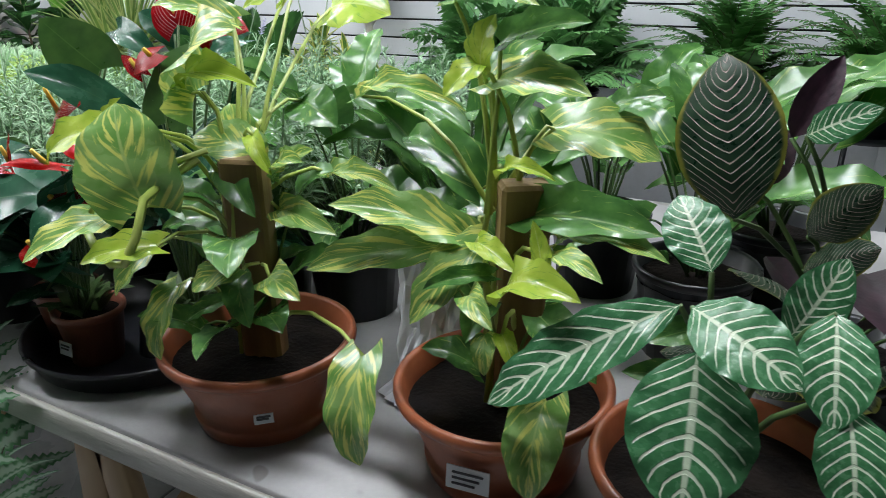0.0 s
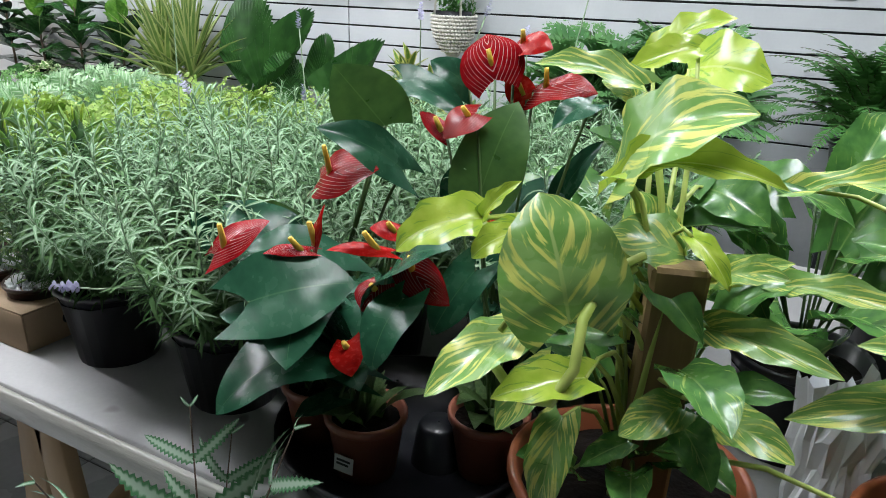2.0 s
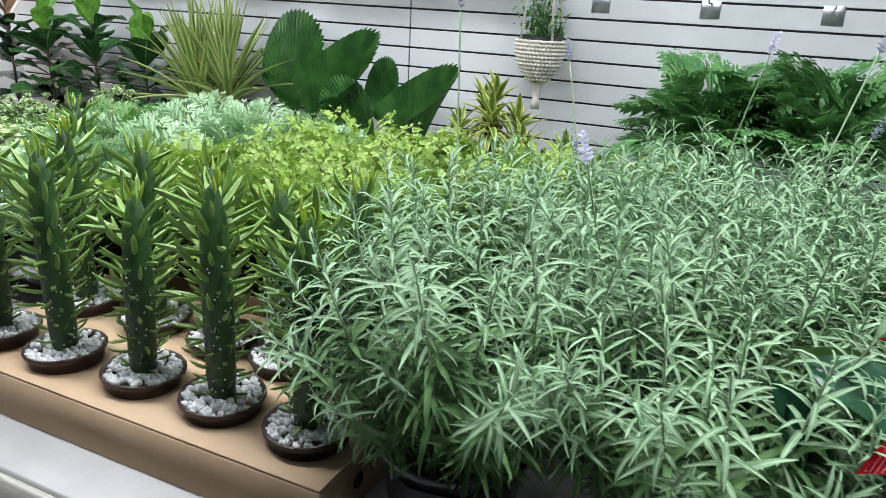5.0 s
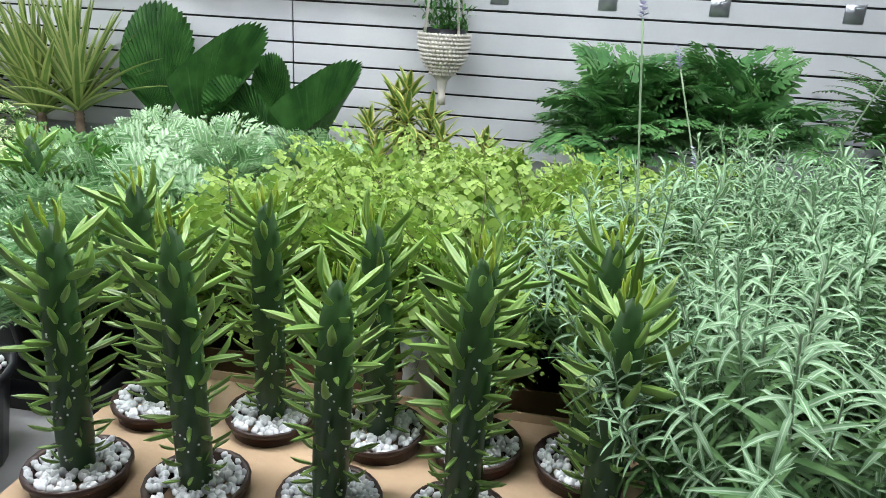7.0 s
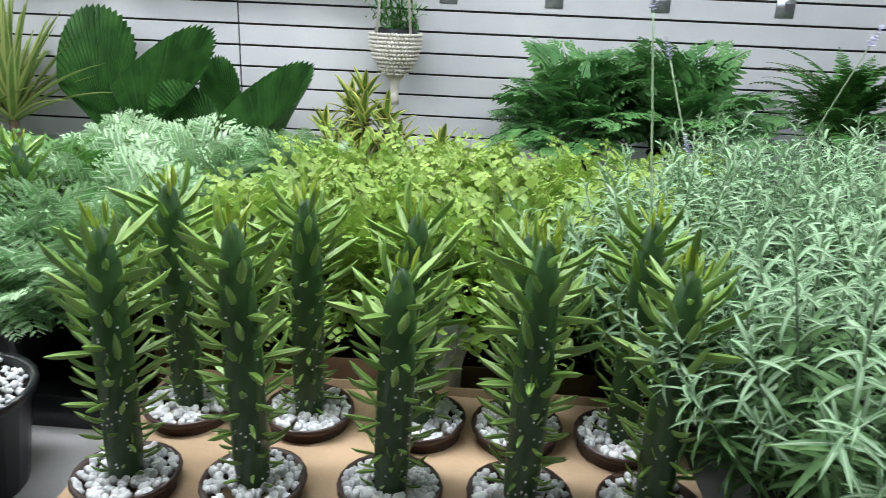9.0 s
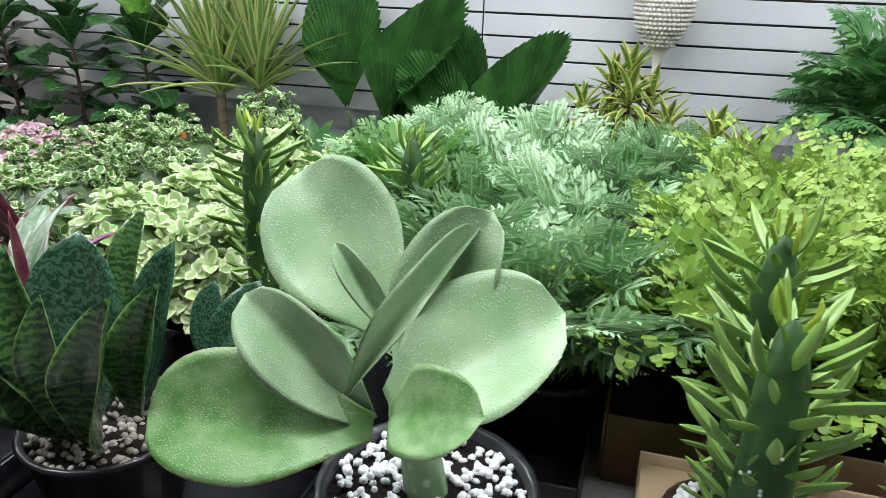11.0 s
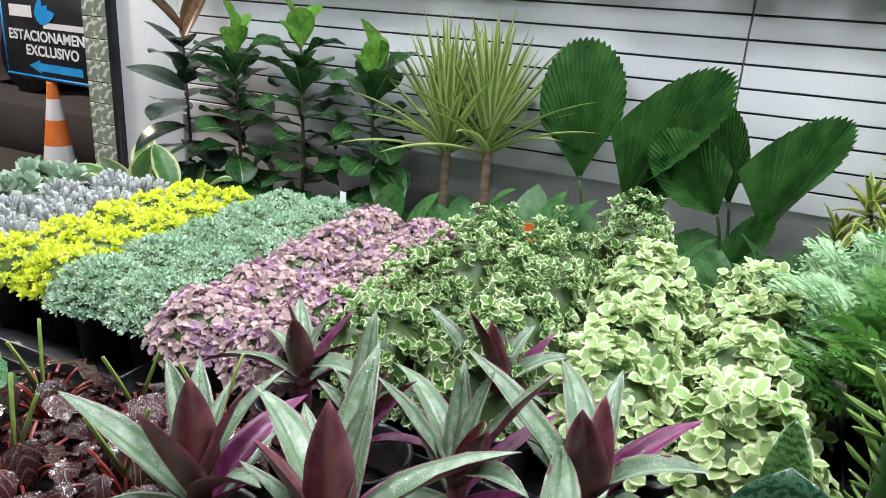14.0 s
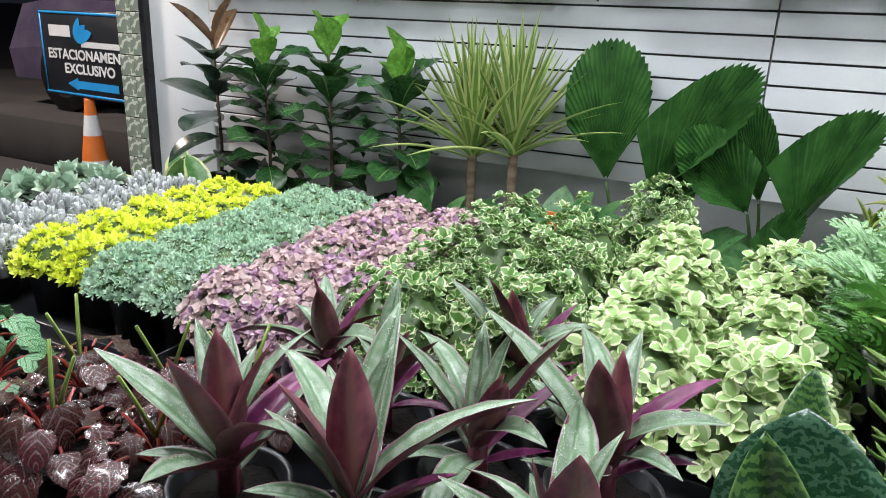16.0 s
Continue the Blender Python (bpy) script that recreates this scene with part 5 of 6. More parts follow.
# black nursery trays under the front row
for x0, x1, y0, y1 in ((-2.66, -2.10, 1.0, 1.40), (-3.18, -2.68, 0.99, 1.30), (-2.09, -1.54, 1.30, 1.62), (-2.09, -1.79, 1.0, 1.29), (-3.36, -2.87, 1.34, 2.04), (-2.86, -2.37, 1.42, 2.06), (-2.36, -1.93, 1.45, 2.08)):
    tr = thing("nursery_tray", ((x0 + x1) / 2, (y0 + y1) / 2, TZ), "shallow wet black plastic nursery tray", "nursery tray", "nursery trays")
    a, b = (x1 - x0) / 2, (y1 - y0) / 2
    part("bottom", box(-a, a, -b, b, 0.0, 0.004, 0.001), BLACK, tr)
    for q in ((-a, a, -b - 0.004, -b, 0, 0.045), (-a, a, b, b + 0.004, 0, 0.045), (-a - 0.004, -a, -b, b, 0, 0.045), (a, a + 0.004, -b, b, 0, 0.045)):
        part("side", box(*q, 0.001), BLACK, tr)

# ---------------------------------------------------------------- peperomias in front
LM["pr"] = [mesh_of("leaf", leaf(heart(0.42), 6, 8, 10, b, wave=0.16, freq=4, cup=-0.15), PEP_RED) for b in (45, 75)]
LM["pg"] = [mesh_of("leaf", leaf(heart(0.42), 6, 8, 10, b, wave=0.14, freq=4, cup=-0.15), PEP_GREEN) for b in (45, 75)]


def peperomia(x, y, key, seed):
    label = "rippled dark red peperomia in a black pot" if key == "pr" else "rippled green peperomia in a black pot"
    p = thing("peperomia", (x, y, TZ + 0.005), label, "potted plant", "peperomias")
    add_pot(p, 0.055, 0.075)
    rng, arrs = random.Random(seed), []
    for k in range(20):
        a, e = k * 137.5 + rng.uniform(-20, 20), 90 - 75 * math.sqrt((k + 0.5) / 20)
        d = Vector((math.cos(radians(a)) * math.cos(radians(e)), math.sin(radians(a)) * math.cos(radians(e)), math.sin(radians(e))))
        b = Vector((0, 0, 0.065)) + d * rng.uniform(0.045, 0.075)
        out = Vector((d.x, d.y, -0.35 + 0.3 * rng.random())).normalized()
        ob = new("leaf", rng.choice(LM[key]))
        ob.parent = p
        ob.matrix_basis = aim(b, b + out * rng.uniform(0.04, 0.058), d)
        arrs.append(tube(arc((0, 0, 0.06), b, 0.01, 4), 0.0022, 0.0018, 5))
    for arr in arrs:
        part("stalk", arr, PEP_STEM, p, "shiny red stalk")
    for k in range(2):
        a = rng.uniform(0, 6.28)
        part("flower_spike", tube([(0, 0, 0.1), (0.02 * math.cos(a), 0.02 * math.sin(a), 0.15), (0.035 * math.cos(a), 0.035 * math.sin(a), 0.185)], 0.0028, 0.002, 6), STEM, p, "pale upright flower spike")


for k, (x, y, key) in enumerate(((-2.62, 1.14, "pr"), (-2.73, 1.10, "pr"), (-2.70, 1.23, "pr"), (-2.82, 1.20, "pr"), (-2.60, 1.25, "pr"), (-2.82, 1.06, "pr"), (-2.93, 1.15, "pg"), (-3.05, 1.20, "pg"), (-2.95, 1.04, "pg"), (-3.08, 1.08, "pg"))):
    peperomia(x, y, key, 70 + k)

# ---------------------------------------------------------------- low succulents and herbs, pot by pot
def rosette(n, length, wide, el=(10, 70), rows=2, bend=20, p=0.5, seed=0):
    rng = random.Random(seed)
    t = leaf(ovate(wide, p, 0.7), 2, rows, 14, bend)
    return scattered([t], [spray(k * 137.5, el[0] + (el[1] - el[0]) * k / n + rng.uniform(-8, 8), rng.uniform(-15, 15), length * rng.uniform(0.8, 1.15)) for k in range(n)])[:3]


def cushion(name, label, cat, group, tm, material, n, r, h, pot=(0.056, 0.085), seed=0, rough=0.35, lean=0.8, material2=None, size=(0.8, 1.2)):
    """A pot with a low dome of many small leaf tufts."""
    p = thing(name, (0, 0, 0), label, cat, group)
    add_pot(p, *pot, soil=0.86)
    rng, ms, m2 = random.Random(seed), [], []
    for k in range(n):
        q = math.sqrt((k + 0.5) / n)
        a = k * 2.39996
        z = pot[1] * 0.9 + h * (1 - q ** 2.6) * rng.uniform(1 - rough, 1 + rough * 0.4)
        if q > 0.9:
            z -= rng.uniform(0, 0.008)
        at = (q * r * math.cos(a) + rng.uniform(-0.004, 0.004), q * r * math.sin(a) + rng.uniform(-0.004, 0.004), z)
        m = Matrix.Translation(at) @ pose(0, 0, 0, 0, 0, math.degrees(a)) @ pose(0, 0, 0, 0, lean * 60 * q + rng.uniform(-18, 18), 0) @ pose(0, 0, 0, rng.uniform(-15, 15), 0, rng.uniform(0, 360)) @ Matrix.Scale(rng.uniform(*size), 4)
        (m2 if material2 and rng.random() < 0.3 else ms).append(m)
    arr = scattered(tm, ms)
    if m2:
        b = scattered(tm, m2)
        arr = join([(*arr[:3], 0), (*b[:3], 1)])
        tagged(part("foliage", arr, [material, material2], p), kind="stuff")
    else:
        tagged(part("foliage", arr, material, p), kind="stuff")
    # Plain dark dome inside the tufts, put there as shade between the stems.
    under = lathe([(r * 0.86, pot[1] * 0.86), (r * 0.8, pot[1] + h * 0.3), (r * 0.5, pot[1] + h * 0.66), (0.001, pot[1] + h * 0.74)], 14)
    part("inner_stem_mat", under, STEM_DARK, p, "plain dark dome standing in for shade between the stems")
    return p


def lay(protos, spots):
    used = set()
    for n, (x, y, z) in enumerate(spots):
        k = n % len(protos)
        m = pose(x + R.uniform(-0.006, 0.006), y + R.uniform(-0.006, 0.006), TZ + z + 0.005, 0, 0, R.uniform(0, 360))
        if k in used:
            copy_thing(protos[k], m)
        else:
            protos[k].matrix_basis = m
            used.add(k)


def rows_of(xa, xb, nx, ya, yb, ny, skew=0.0, z=0.0):
    return [(xa + (xb - xa) * (i + 0.5) / nx + skew * (j + 0.5) / ny, ya + (yb - ya) * (j + 0.5) / ny, z) for j in range(ny) for i in range(nx)]


CALL_T = [rosette(6, 0.0098, 0.50, (5, 60), 3, 25, 0.42, k) for k in range(3)]
lay([cushion("pink_callisia", "low pink and cream callisia in a black pot", "potted plant", "pink callisias", CALL_T, CALLISIA, 460, 0.082, 0.065, pot=(0.056, 0.105), seed=100 + k, material2=CALL_VIOLET) for k in range(3)], rows_of(-2.83, -2.575, 2, 1.36, 2.0, 5, -0.045))
TEAL_T = [rosette(11, 0.0105, 0.26, (0, 80), 2, -20, 0.6, k) for k in range(3)]
lay([cushion("teal_sedum", "low blue-green sedum in a black pot", "potted plant", "teal sedums", TEAL_T, TEAL, 420, 0.084, 0.050, pot=(0.056, 0.11), seed=110 + k) for k in range(3)], rows_of(-3.055, -2.83, 2, 1.395, 2.02, 5, -0.06))
YEL_T = [rosette(12, 0.0115, 0.34, (0, 80), 2, -20, 0.6, k) for k in range(3)]
lay([cushion("yellow_sedum", "bright yellow golden sedum in a black pot", "potted plant", "yellow sedums", YEL_T, YELLOW, 230, 0.070, 0.055, pot=(0.05, 0.10), seed=120 + k, rough=0.45) for k in range(3)], rows_of(-3.28, -3.05, 2, 1.40, 1.97, 5, -0.06))
VAR_T = [rosette(7, 0.0125, 0.46, (0, 65), 3, 30, 0.45, k) for k in range(3)]
lay([cushion("cream_edged_herb", "small cream-edged trailing herb in a black pot", "potted plant", "cream-edged herbs", VAR_T, VARI, 190, 0.090, 0.12, seed=130 + k, rough=0.85, size=(0.8, 1.5)) for k in range(3)], rows_of(-2.60, -2.30, 2, 1.40, 2.02, 4, -0.03) + [(-2.30, 2.10, 0.03)])
MINT_T = [rosette(6, 0.0235, 0.44, (-5, 55), 4, 25, 0.5, k) for k in range(3)]
lay([cushion("variegated_plectranthus", "pale variegated plectranthus in a black pot", "potted plant", "variegated plectranthus", MINT_T, MINT, 112, 0.095, 0.10, seed=140 + k, rough=0.75, size=(0.7, 1.15)) for k in range(3)], rows_of(-2.31, -1.96, 2, 1.44, 2.06, 4, -0.01))
FUZZ_T = [join([tube([(0, 0, -0.02), (0, 0, 0.015), (0, 0, 0.025)], 0.008, 0.004, 7), rosette(26, 0.026, 0.05, (0, 88), 2, 0, 0.5, 3)])[:3]]
lay([cushion("white_fuzzy_cactus", "woolly white cactus cluster in a small black pot", "cactus", "white fuzzy cacti", FUZZ_T, FUZZ, 40, 0.055, 0.05, pot=(0.045, 0.075), seed=150 + k, lean=0.4) for k in range(2)], rows_of(-3.55, -3.30, 2, 1.36, 1.98, 5, -0.05))
ROS_T = [rosette(20, 0.045, 0.34, (5, 80), 3, -25, 0.62, k) for k in range(2)]
lay([cushion("rosette_succulent", "pale green rosette succulent in a black pot", "succulent", "rosette succulents", ROS_T, ROSETTE, 4, 0.035, 0.03, pot=(0.05, 0.08), seed=160 + k) for k in range(2)], rows_of(-3.86, -3.60, 2, 1.42, 1.98, 4, 0))
for x, y, a in ((-2.445, 1.463, 20), (-2.30, 1.50, -15), (-2.13, 1.52, 35)):
    flap = part("cardboard_flap", box(-0.035, 0.035, -0.022, 0.022, 0, 0.004, 0.001), CARD)
    flap.matrix_basis = pose(x, y, TZ + 0.105, 35, -20, a)
    tagged(flap, "folded kraft cardboard flap between the pots", "cardboard")

# ---------------------------------------------------------------- tall plants along the wall
def floor_pot(t, r=0.14, h=0.24):
    add_pot(t, r, h)


LM["fe"] = [mesh_of("leaf", leaf(ovate(0.29, 0.5, 0.75), 6, 9, 12, b), FICUS) for b in (20, 55)]
LM["fn"] = [mesh_of("leaf", leaf(ovate(0.20, 0.5, 0.75), 6, 9, 30, 10), FICUS_NEW)]
LM["ly"] = [mesh_of("leaf", leaf(lambda v: ovate(0.40, 0.62, 0.75)(v) * (1 - 0.18 * math.exp(-((v - 0.33) / 0.1) ** 2)), 8, 10, 14, b, wave=0.12, freq=2.2), LYRATA) for b in (35, 70)]
LM["ln"] = [mesh_of("leaf", leaf(ovate(0.36, 0.62, 0.75), 8, 10, 22, 15, wave=0.12, freq=2.2), LYRATA_NEW)]
LM["ag"] = [mesh_of("leaf", leaf(ovate(0.24, 0.45, 0.85), 6, 9, 14, b), AGLA) for b in (20, 45)]
LM["dl"] = [mesh_of("leaf", leaf(ovate(0.27, 0.45, 0.85), 6, 9, 16, b), DIEFF) for b in (15, 40)]


def spiral_tree(name, place, label, cat, top, key, newkey, n, size, z0, el=(0, 55), group=""):
    p = thing(name, place, label, cat, group)
    floor_pot(p)
    part("stem", tube([(0, 0, 0.2), (0.015, 0.01, top * 0.5), (0, 0, top - 0.06)], 0.012, 0.006, 8), TWIG, p)
    for k in range(n):
        f = k / (n - 1)
        z = z0 + (top - 0.05 - z0) * f
        fresh = f > 0.91
        ob = new("leaf", R.choice(LM[newkey if fresh else key]))
        ob.parent = p
        e = el[0] + (el[1] - el[0]) * f ** 2 + R.uniform(-14, 14)
        ob.matrix_basis = spray(k * 137.5 + R.uniform(-20, 20), e, R.uniform(-14, 14), size * R.uniform(0.8, 1.12) * (0.85 if fresh else 1), (0.008, 0, z))
    return p


spiral_tree("rubber_plant", (-4.94, 3.60, 0), "dark rubber plant with glossy leaves in black pot", "potted plant", 1.24, "fe", "fn", 24, 0.34, 0.34, (0, 66))
for x, top in ((-4.60, 1.18), (-4.20, 1.24), (-3.80, 1.13)):
    spiral_tree("fiddle_leaf_fig", (x, 3.60, 0), "fiddle-leaf fig with bright new top leaves", "potted plant", top, "ly", "ln", 36, 0.25, 0.26, (0, 74), "fiddle-leaf figs")


def low_plant(x, y, key, h, label, n=8, size=0.28, z0=0.2):
    p = thing("broadleaf_plant", (x, y, 0), label, "potted plant")
    add_pot(p, 0.11, 0.18)
    arrs = []
    for k in range(n):
        az, e = k * 137.5 + R.uniform(-15, 15), R.uniform(35, 80)
        d = Vector((math.cos(radians(az)) * math.cos(radians(e)), math.sin(radians(az)) * math.cos(radians(e)), math.sin(radians(e))))
        b = Vector((0, 0, 0.16)) + d * (h - 0.16) * R.uniform(0.35, 0.75)
        ob = new("leaf", R.choice(LM[key]))
        ob.parent = p
        ob.matrix_basis = aim(b, b + (d + Vector((0, 0, -0.15))).normalized() * size * R.uniform(0.75, 1.1), (-d.x, -d.y - 0.3, 1))
        arrs.append(tube([(0, 0, 0.14), b.lerp(Vector((0, 0, 0.14)), 0.5), b], 0.006, 0.004, 6))
    for arr in arrs:
        part("stalk", arr, STEM_DARK, p)


low_plant(-5.10, 3.40, "ag", 0.55, "cream-edged broad-leaved plant in a black pot")
low_plant(-4.75, 3.35, "ag", 0.5, "cream-edged broad-leaved plant in a black pot")
for x, y in ((-3.55, 3.40), (-3.2, 3.38), (-2.95, 3.45), (-2.45, 3.35), (-2.0, 3.35)):
    low_plant(x, y, "dl", 0.60, "low green broad-leaved plant in a black pot", 9, 0.33)

LM["dr"] = [mesh_of("leaf", leaf(strap(0.038, 0.1), 2, 8, 30, b), DRAC) for b in (4, 14, 30)]


def dracaena(x, y, zc, seed):
    p = thing("dracaena", (x, y, 0), "variegated dracaena with a ringed bare trunk", "potted plant", "dracaenas")
    floor_pot(p)
    rings = [(0.020 + 0.0025 * (k % 2), 0.2 + (zc - 0.2) * k / 60) for k in range(61)]
    part("trunk", lathe([(r, z) for r, z in rings], 12), BARK, p, "ringed brown trunk")
    rng = random.Random(seed)
    for k in range(62):
        f = k / 61
        el = 20 + 69 * f ** 0.55 + rng.uniform(-9, 9)
        ob = new("leaf", LM["dr"][0 if f > 0.6 else (1 if f > 0.25 else 2)])
        ob.parent = p
        ob.matrix_basis = spray(k * 137.5 + rng.uniform(-15, 15), el, 0, rng.uniform(0.42, 0.58), (0, 0, zc - 0.03 + 0.07 * f))


dracaena(-3.415, 3.62, 0.76, 1)
dracaena(-3.215, 3.62, 0.79, 2)


def fan(spread, n=26, teeth=0.035, lift=0.36):
    """A pleated fan leaf: radius 1 from the origin, opening along +y."""
    V, U, F = [], [], []
    rings = 5
    for j in range(rings + 1):
        q = 0.04 + 0.96 * j / rings
        for i in range(n * 2 + 1):
            f = i / (n * 2)
            a = radians((f - 0.5) * spread) * (1.0 - 0.22 * (1 - q))
            L = q * (1 - 0.48 * (2 * abs(f - 0.5)) ** 2.2) * (1 - teeth * (i % 2) if j == rings else 1)
            z = (0.014 if i % 2 else -0.014) * q - 0.10 * q * q + (lift * (abs(f - 0.5) * 2) ** 1.3 + 0.03 * math.sin(f * 11 + spread)) * q
            V.append((L * math.sin(a), L * math.cos(a), z))
            U.append((f, q))
    return np.array(V), grid_faces(n * 2, rings), np.array(U)


LM["pa"] = [mesh_of("fan_leaf", fan(84, lift=q), PALM, False) for q in (0.16, 0.42, 0.60)]


def palm(x, y, label, fans):
    p = thing("fan_palm", (x, y, 0), label, "potted palm", "fan palms")
    floor_pot(p)
    o = Vector((x, y, 0))
    for b, t, wide, k, nrm in fans:
        bl = Vector(b) - o
        ob = new("fan_leaf", LM["pa"][k])
        ob.parent = p
        ob.matrix_basis = aim(bl, Vector(t) - o, nrm, wide * 0.96)
        part("stalk", tube(arc((0, 0, 0.2), bl, 0.04, 6, (0, 0.5, 1)), 0.008, 0.006, 7), STEM_DARK, p)


palm(-2.72, 3.66, "fan palm with large pleated round leaves", [((-2.803, 3.66, 0.708), (-2.877, 3.74, 1.30), 0.80, 0, (0.1, -1, 0.1)), ((-2.595, 3.60, 0.659), (-2.286, 3.56, 1.225), 0.60, 1, (-0.35, -1, 0.2)), ((-2.573, 3.52, 0.64), (-2.43, 3.46, 0.90), 0.62, 2, (0.5, -1, 0.3))])
palm(-2.15, 3.64, "fan palm with pleated leaves beside the larger palm", [((-2.227, 3.55, 0.68), (-2.48, 3.48, 0.985), 0.82, 1, (0.3, -1, 0.25)), ((-2.055, 3.60, 0.62), (-1.869, 3.60, 1.10), 0.62, 2, (-0.5, -1, 0.2)), ((-2.199, 3.68, 0.70), (-2.319, 3.72, 1.10), 0.60, 1, (0.1, -1, 0.1)), ((-2.136, 3.50, 0.51), (-2.047, 3.46, 0.745), 0.66, 2, (-0.2, -1, 0.3))])

LM["cr"] = [mesh_of("leaf", leaf(strap(0.12, 0.2), 2, 6, 20, b), CROT) for b in (25, 60)]


def song(x, y, z, heads, seed):
    p = thing("song_of_india", (x, y, 0), "yellow-edged song of India plant with leafy heads", "potted plant", "song of India plants")
    floor_pot(p, 0.12, 0.2)
    rng = random.Random(seed)
    for hx, hy, hz in heads:
        part("branch", tube(arc((0, 0, 0.18), (hx, hy, z + hz), 0.03, 5, (0, 0, 1)), 0.008, 0.005, 6), TWIG, p)
        for k in range(26):
            f = k / 25
            ob = new("leaf", LM["cr"][0 if f > 0.5 else 1])
            ob.parent = p
            ob.matrix_basis = spray(k * 137.5, -30 + 105 * f + rng.uniform(-8, 8), 0, rng.uniform(0.10, 0.16), (hx, hy, z + hz - 0.09 * (1 - f)))


HEADS = [(0.31 * math.cos(2.4 * k) * math.sqrt(k / 15), 0.18 * math.sin(2.4 * k) * math.sqrt(k / 15), 0.14 - 0.034 * k) for k in range(16)]
song(-1.60, 3.46, 0.84, HEADS, 1)
song(-1.22, 3.42, 0.66, HEADS[1:11], 2)

# ---------------------------------------------------------------- hanging basket, hooks, hanging row
ROPE = surface("white_macrame_rope", (0.66, 0.63, 0.56), (0.76, 0.74, 0.68), 20, 160, 0.9, bump_d=0.002)
hb = thing("hanging_basket", (-1.512, 3.735, 1.02), "white macrame hanging basket with green plant", "hanging planter")
bumps, prof = [], [(0.016, -0.05), (0.022, 0.0), (0.055, 0.04), (0.092, 0.10), (0.105, 0.15), (0.107, 0.205)]
part("basket", lathe(prof + [(0.100, 0.205), (0.085, 0.1), (0.02, 0.02)], 28), ROPE, hb)
for j in range(11):
    z = 0.035 + 0.0165 * j
    r = np.interp(z, [q[1] for q in prof], [q[0] for q in prof]) + 0.003
    n = max(8, int(r * 2 * math.pi / 0.017))
    bumps += [pose(r * math.cos(2 * math.pi * (k + 0.5 * (j % 2)) / n), r * math.sin(2 * math.pi * (k + 0.5 * (j % 2)) / n), z) @ Matrix.Diagonal((0.0085, 0.0085, 0.0075, 1)) for k in range(n)]
knot = lathe([(0.001, -1), (0.7, -0.7), (1, 0), (0.7, 0.7), (0.001, 1)], 8)
tagged(part("knotted_rope", scattered([knot], bumps), ROPE, hb, "rows of knotted rope"), kind="stuff")
part("tassel", tube([(0, 0, 0.02), (0, 0, -0.06), (0, 0, -0.10)], 0.014, 0.02, 9), ROPE, hb)
for k in range(4):
    a = radians(45 + 90 * k)
    part("cord", tube([(0.104 * math.cos(a), 0.104 * math.sin(a), 0.19), (0.06 * math.cos(a), 0.06 * math.sin(a), 0.6), (0, 0, 1.97)], 0.006, 0.004, 6), ROPE, hb)
part("pot", lathe([(0.001, 0.06), (0.08, 0.08), (0.094, 0.225), (0.09, 0.225), (0.08, 0.19), (0.001, 0.19)], 24), BLACK, hb)
tuft = scattered([leaf(ovate(0.12, 0.5, 0.8), 2, 3, 10, 40)], [spray(R.uniform(0, 360), R.uniform(0, 85), 0, R.uniform(0.03, 0.06), (R.gauss(0, 0.045), R.gauss(0, 0.045), 0.2 + abs(R.gauss(0, 0.11)))) for _ in range(420)])
tagged(part("foliage", tuft, FERN, hb), kind="stuff")
for x in (-1.30, -0.832, -0.367, 0.165, 0.779):
    hk = thing("wall_hook", (x, WALL_Y, 1.385), "small grey plastic and metal display hook", "wall hook", "wall hooks")
    part("plate", box(-0.04, 0.04, -0.006, 0.0, -0.03, 0.045, 0.002), CHROME, hk)
    part("arm", tube([(0, -0.004, 0.03), (0, -0.10, 0.03), (0, -0.115, 0.045)], 0.004, seg=6), CHROME, hk)

VL = [leaf(heart(0.42), 4, 4, 12, 30, lobe=0.15), leaf(heart(0.38), 4, 4, 12, 55, lobe=0.15)]


def wall_pot(x, leafm, dens, drop, seed, label, square=1.0):
    p = thing("hanging_pot", (x, 3.745, 1.50), label, "hanging planter", "hanging pots on the wall")
    part("pot", lathe([(0.001, 0), (0.080, 0), (0.088, 0.006), (0.116, 0.125), (0.124, 0.128), (0.124, 0.15), (0.118, 0.152), (0.112, 0.146), (0.10, 0.12)], 28, square), BLACK, p)
    part("soil", soil_disc(0.11, 0.135), SOIL, p)
    part("bracket", box(-0.02, 0.02, 0.10, 0.155, 0.10, 0.16, 0.003), BLACK, p)
    rng, ms, st = random.Random(seed), [], []
    for k in range(dens):
        a = rng.uniform(0, 6.28)
        out = rng.uniform(0.05, 0.27)
        dz = -drop * rng.random() ** 1.8 * (0.35 if math.sin(a) < -0.25 and rng.random() < 0.75 else 1)
        top = Vector((0.08 * math.cos(a), 0.08 * math.sin(a) * 0.8, 0.15))
        crest = Vector((out * math.cos(a), min(0.10, out * math.sin(a)), 0.16 + rng.uniform(0.02, 0.22)))
        end = Vector((crest.x * 1.12, min(0.12, crest.y * 1.12), 0.15 + dz))
        pts = [top, top.lerp(crest, 0.6) + Vector((0, 0, 0.03)), crest, crest.lerp(end, 0.5) + Vector((0.01, 0, 0.01)), end]
        st.append(tube(pts, 0.0016, 0.0012, 4, False))
        for i in range(9):
            f = (i + rng.random()) / 9 * 3.999
            q = pts[int(f)].lerp(pts[int(f) + 1], f % 1)
            ms.append(spray(rng.uniform(0, 360), rng.uniform(-50, 25), rng.uniform(-30, 30), rng.uniform(0.032, 0.058), q))
    tagged(part("trailing_vine", join(st), STEM, p), kind="stuff")
    tagged(part("foliage", scattered(VL, ms), leafm, p), kind="stuff")


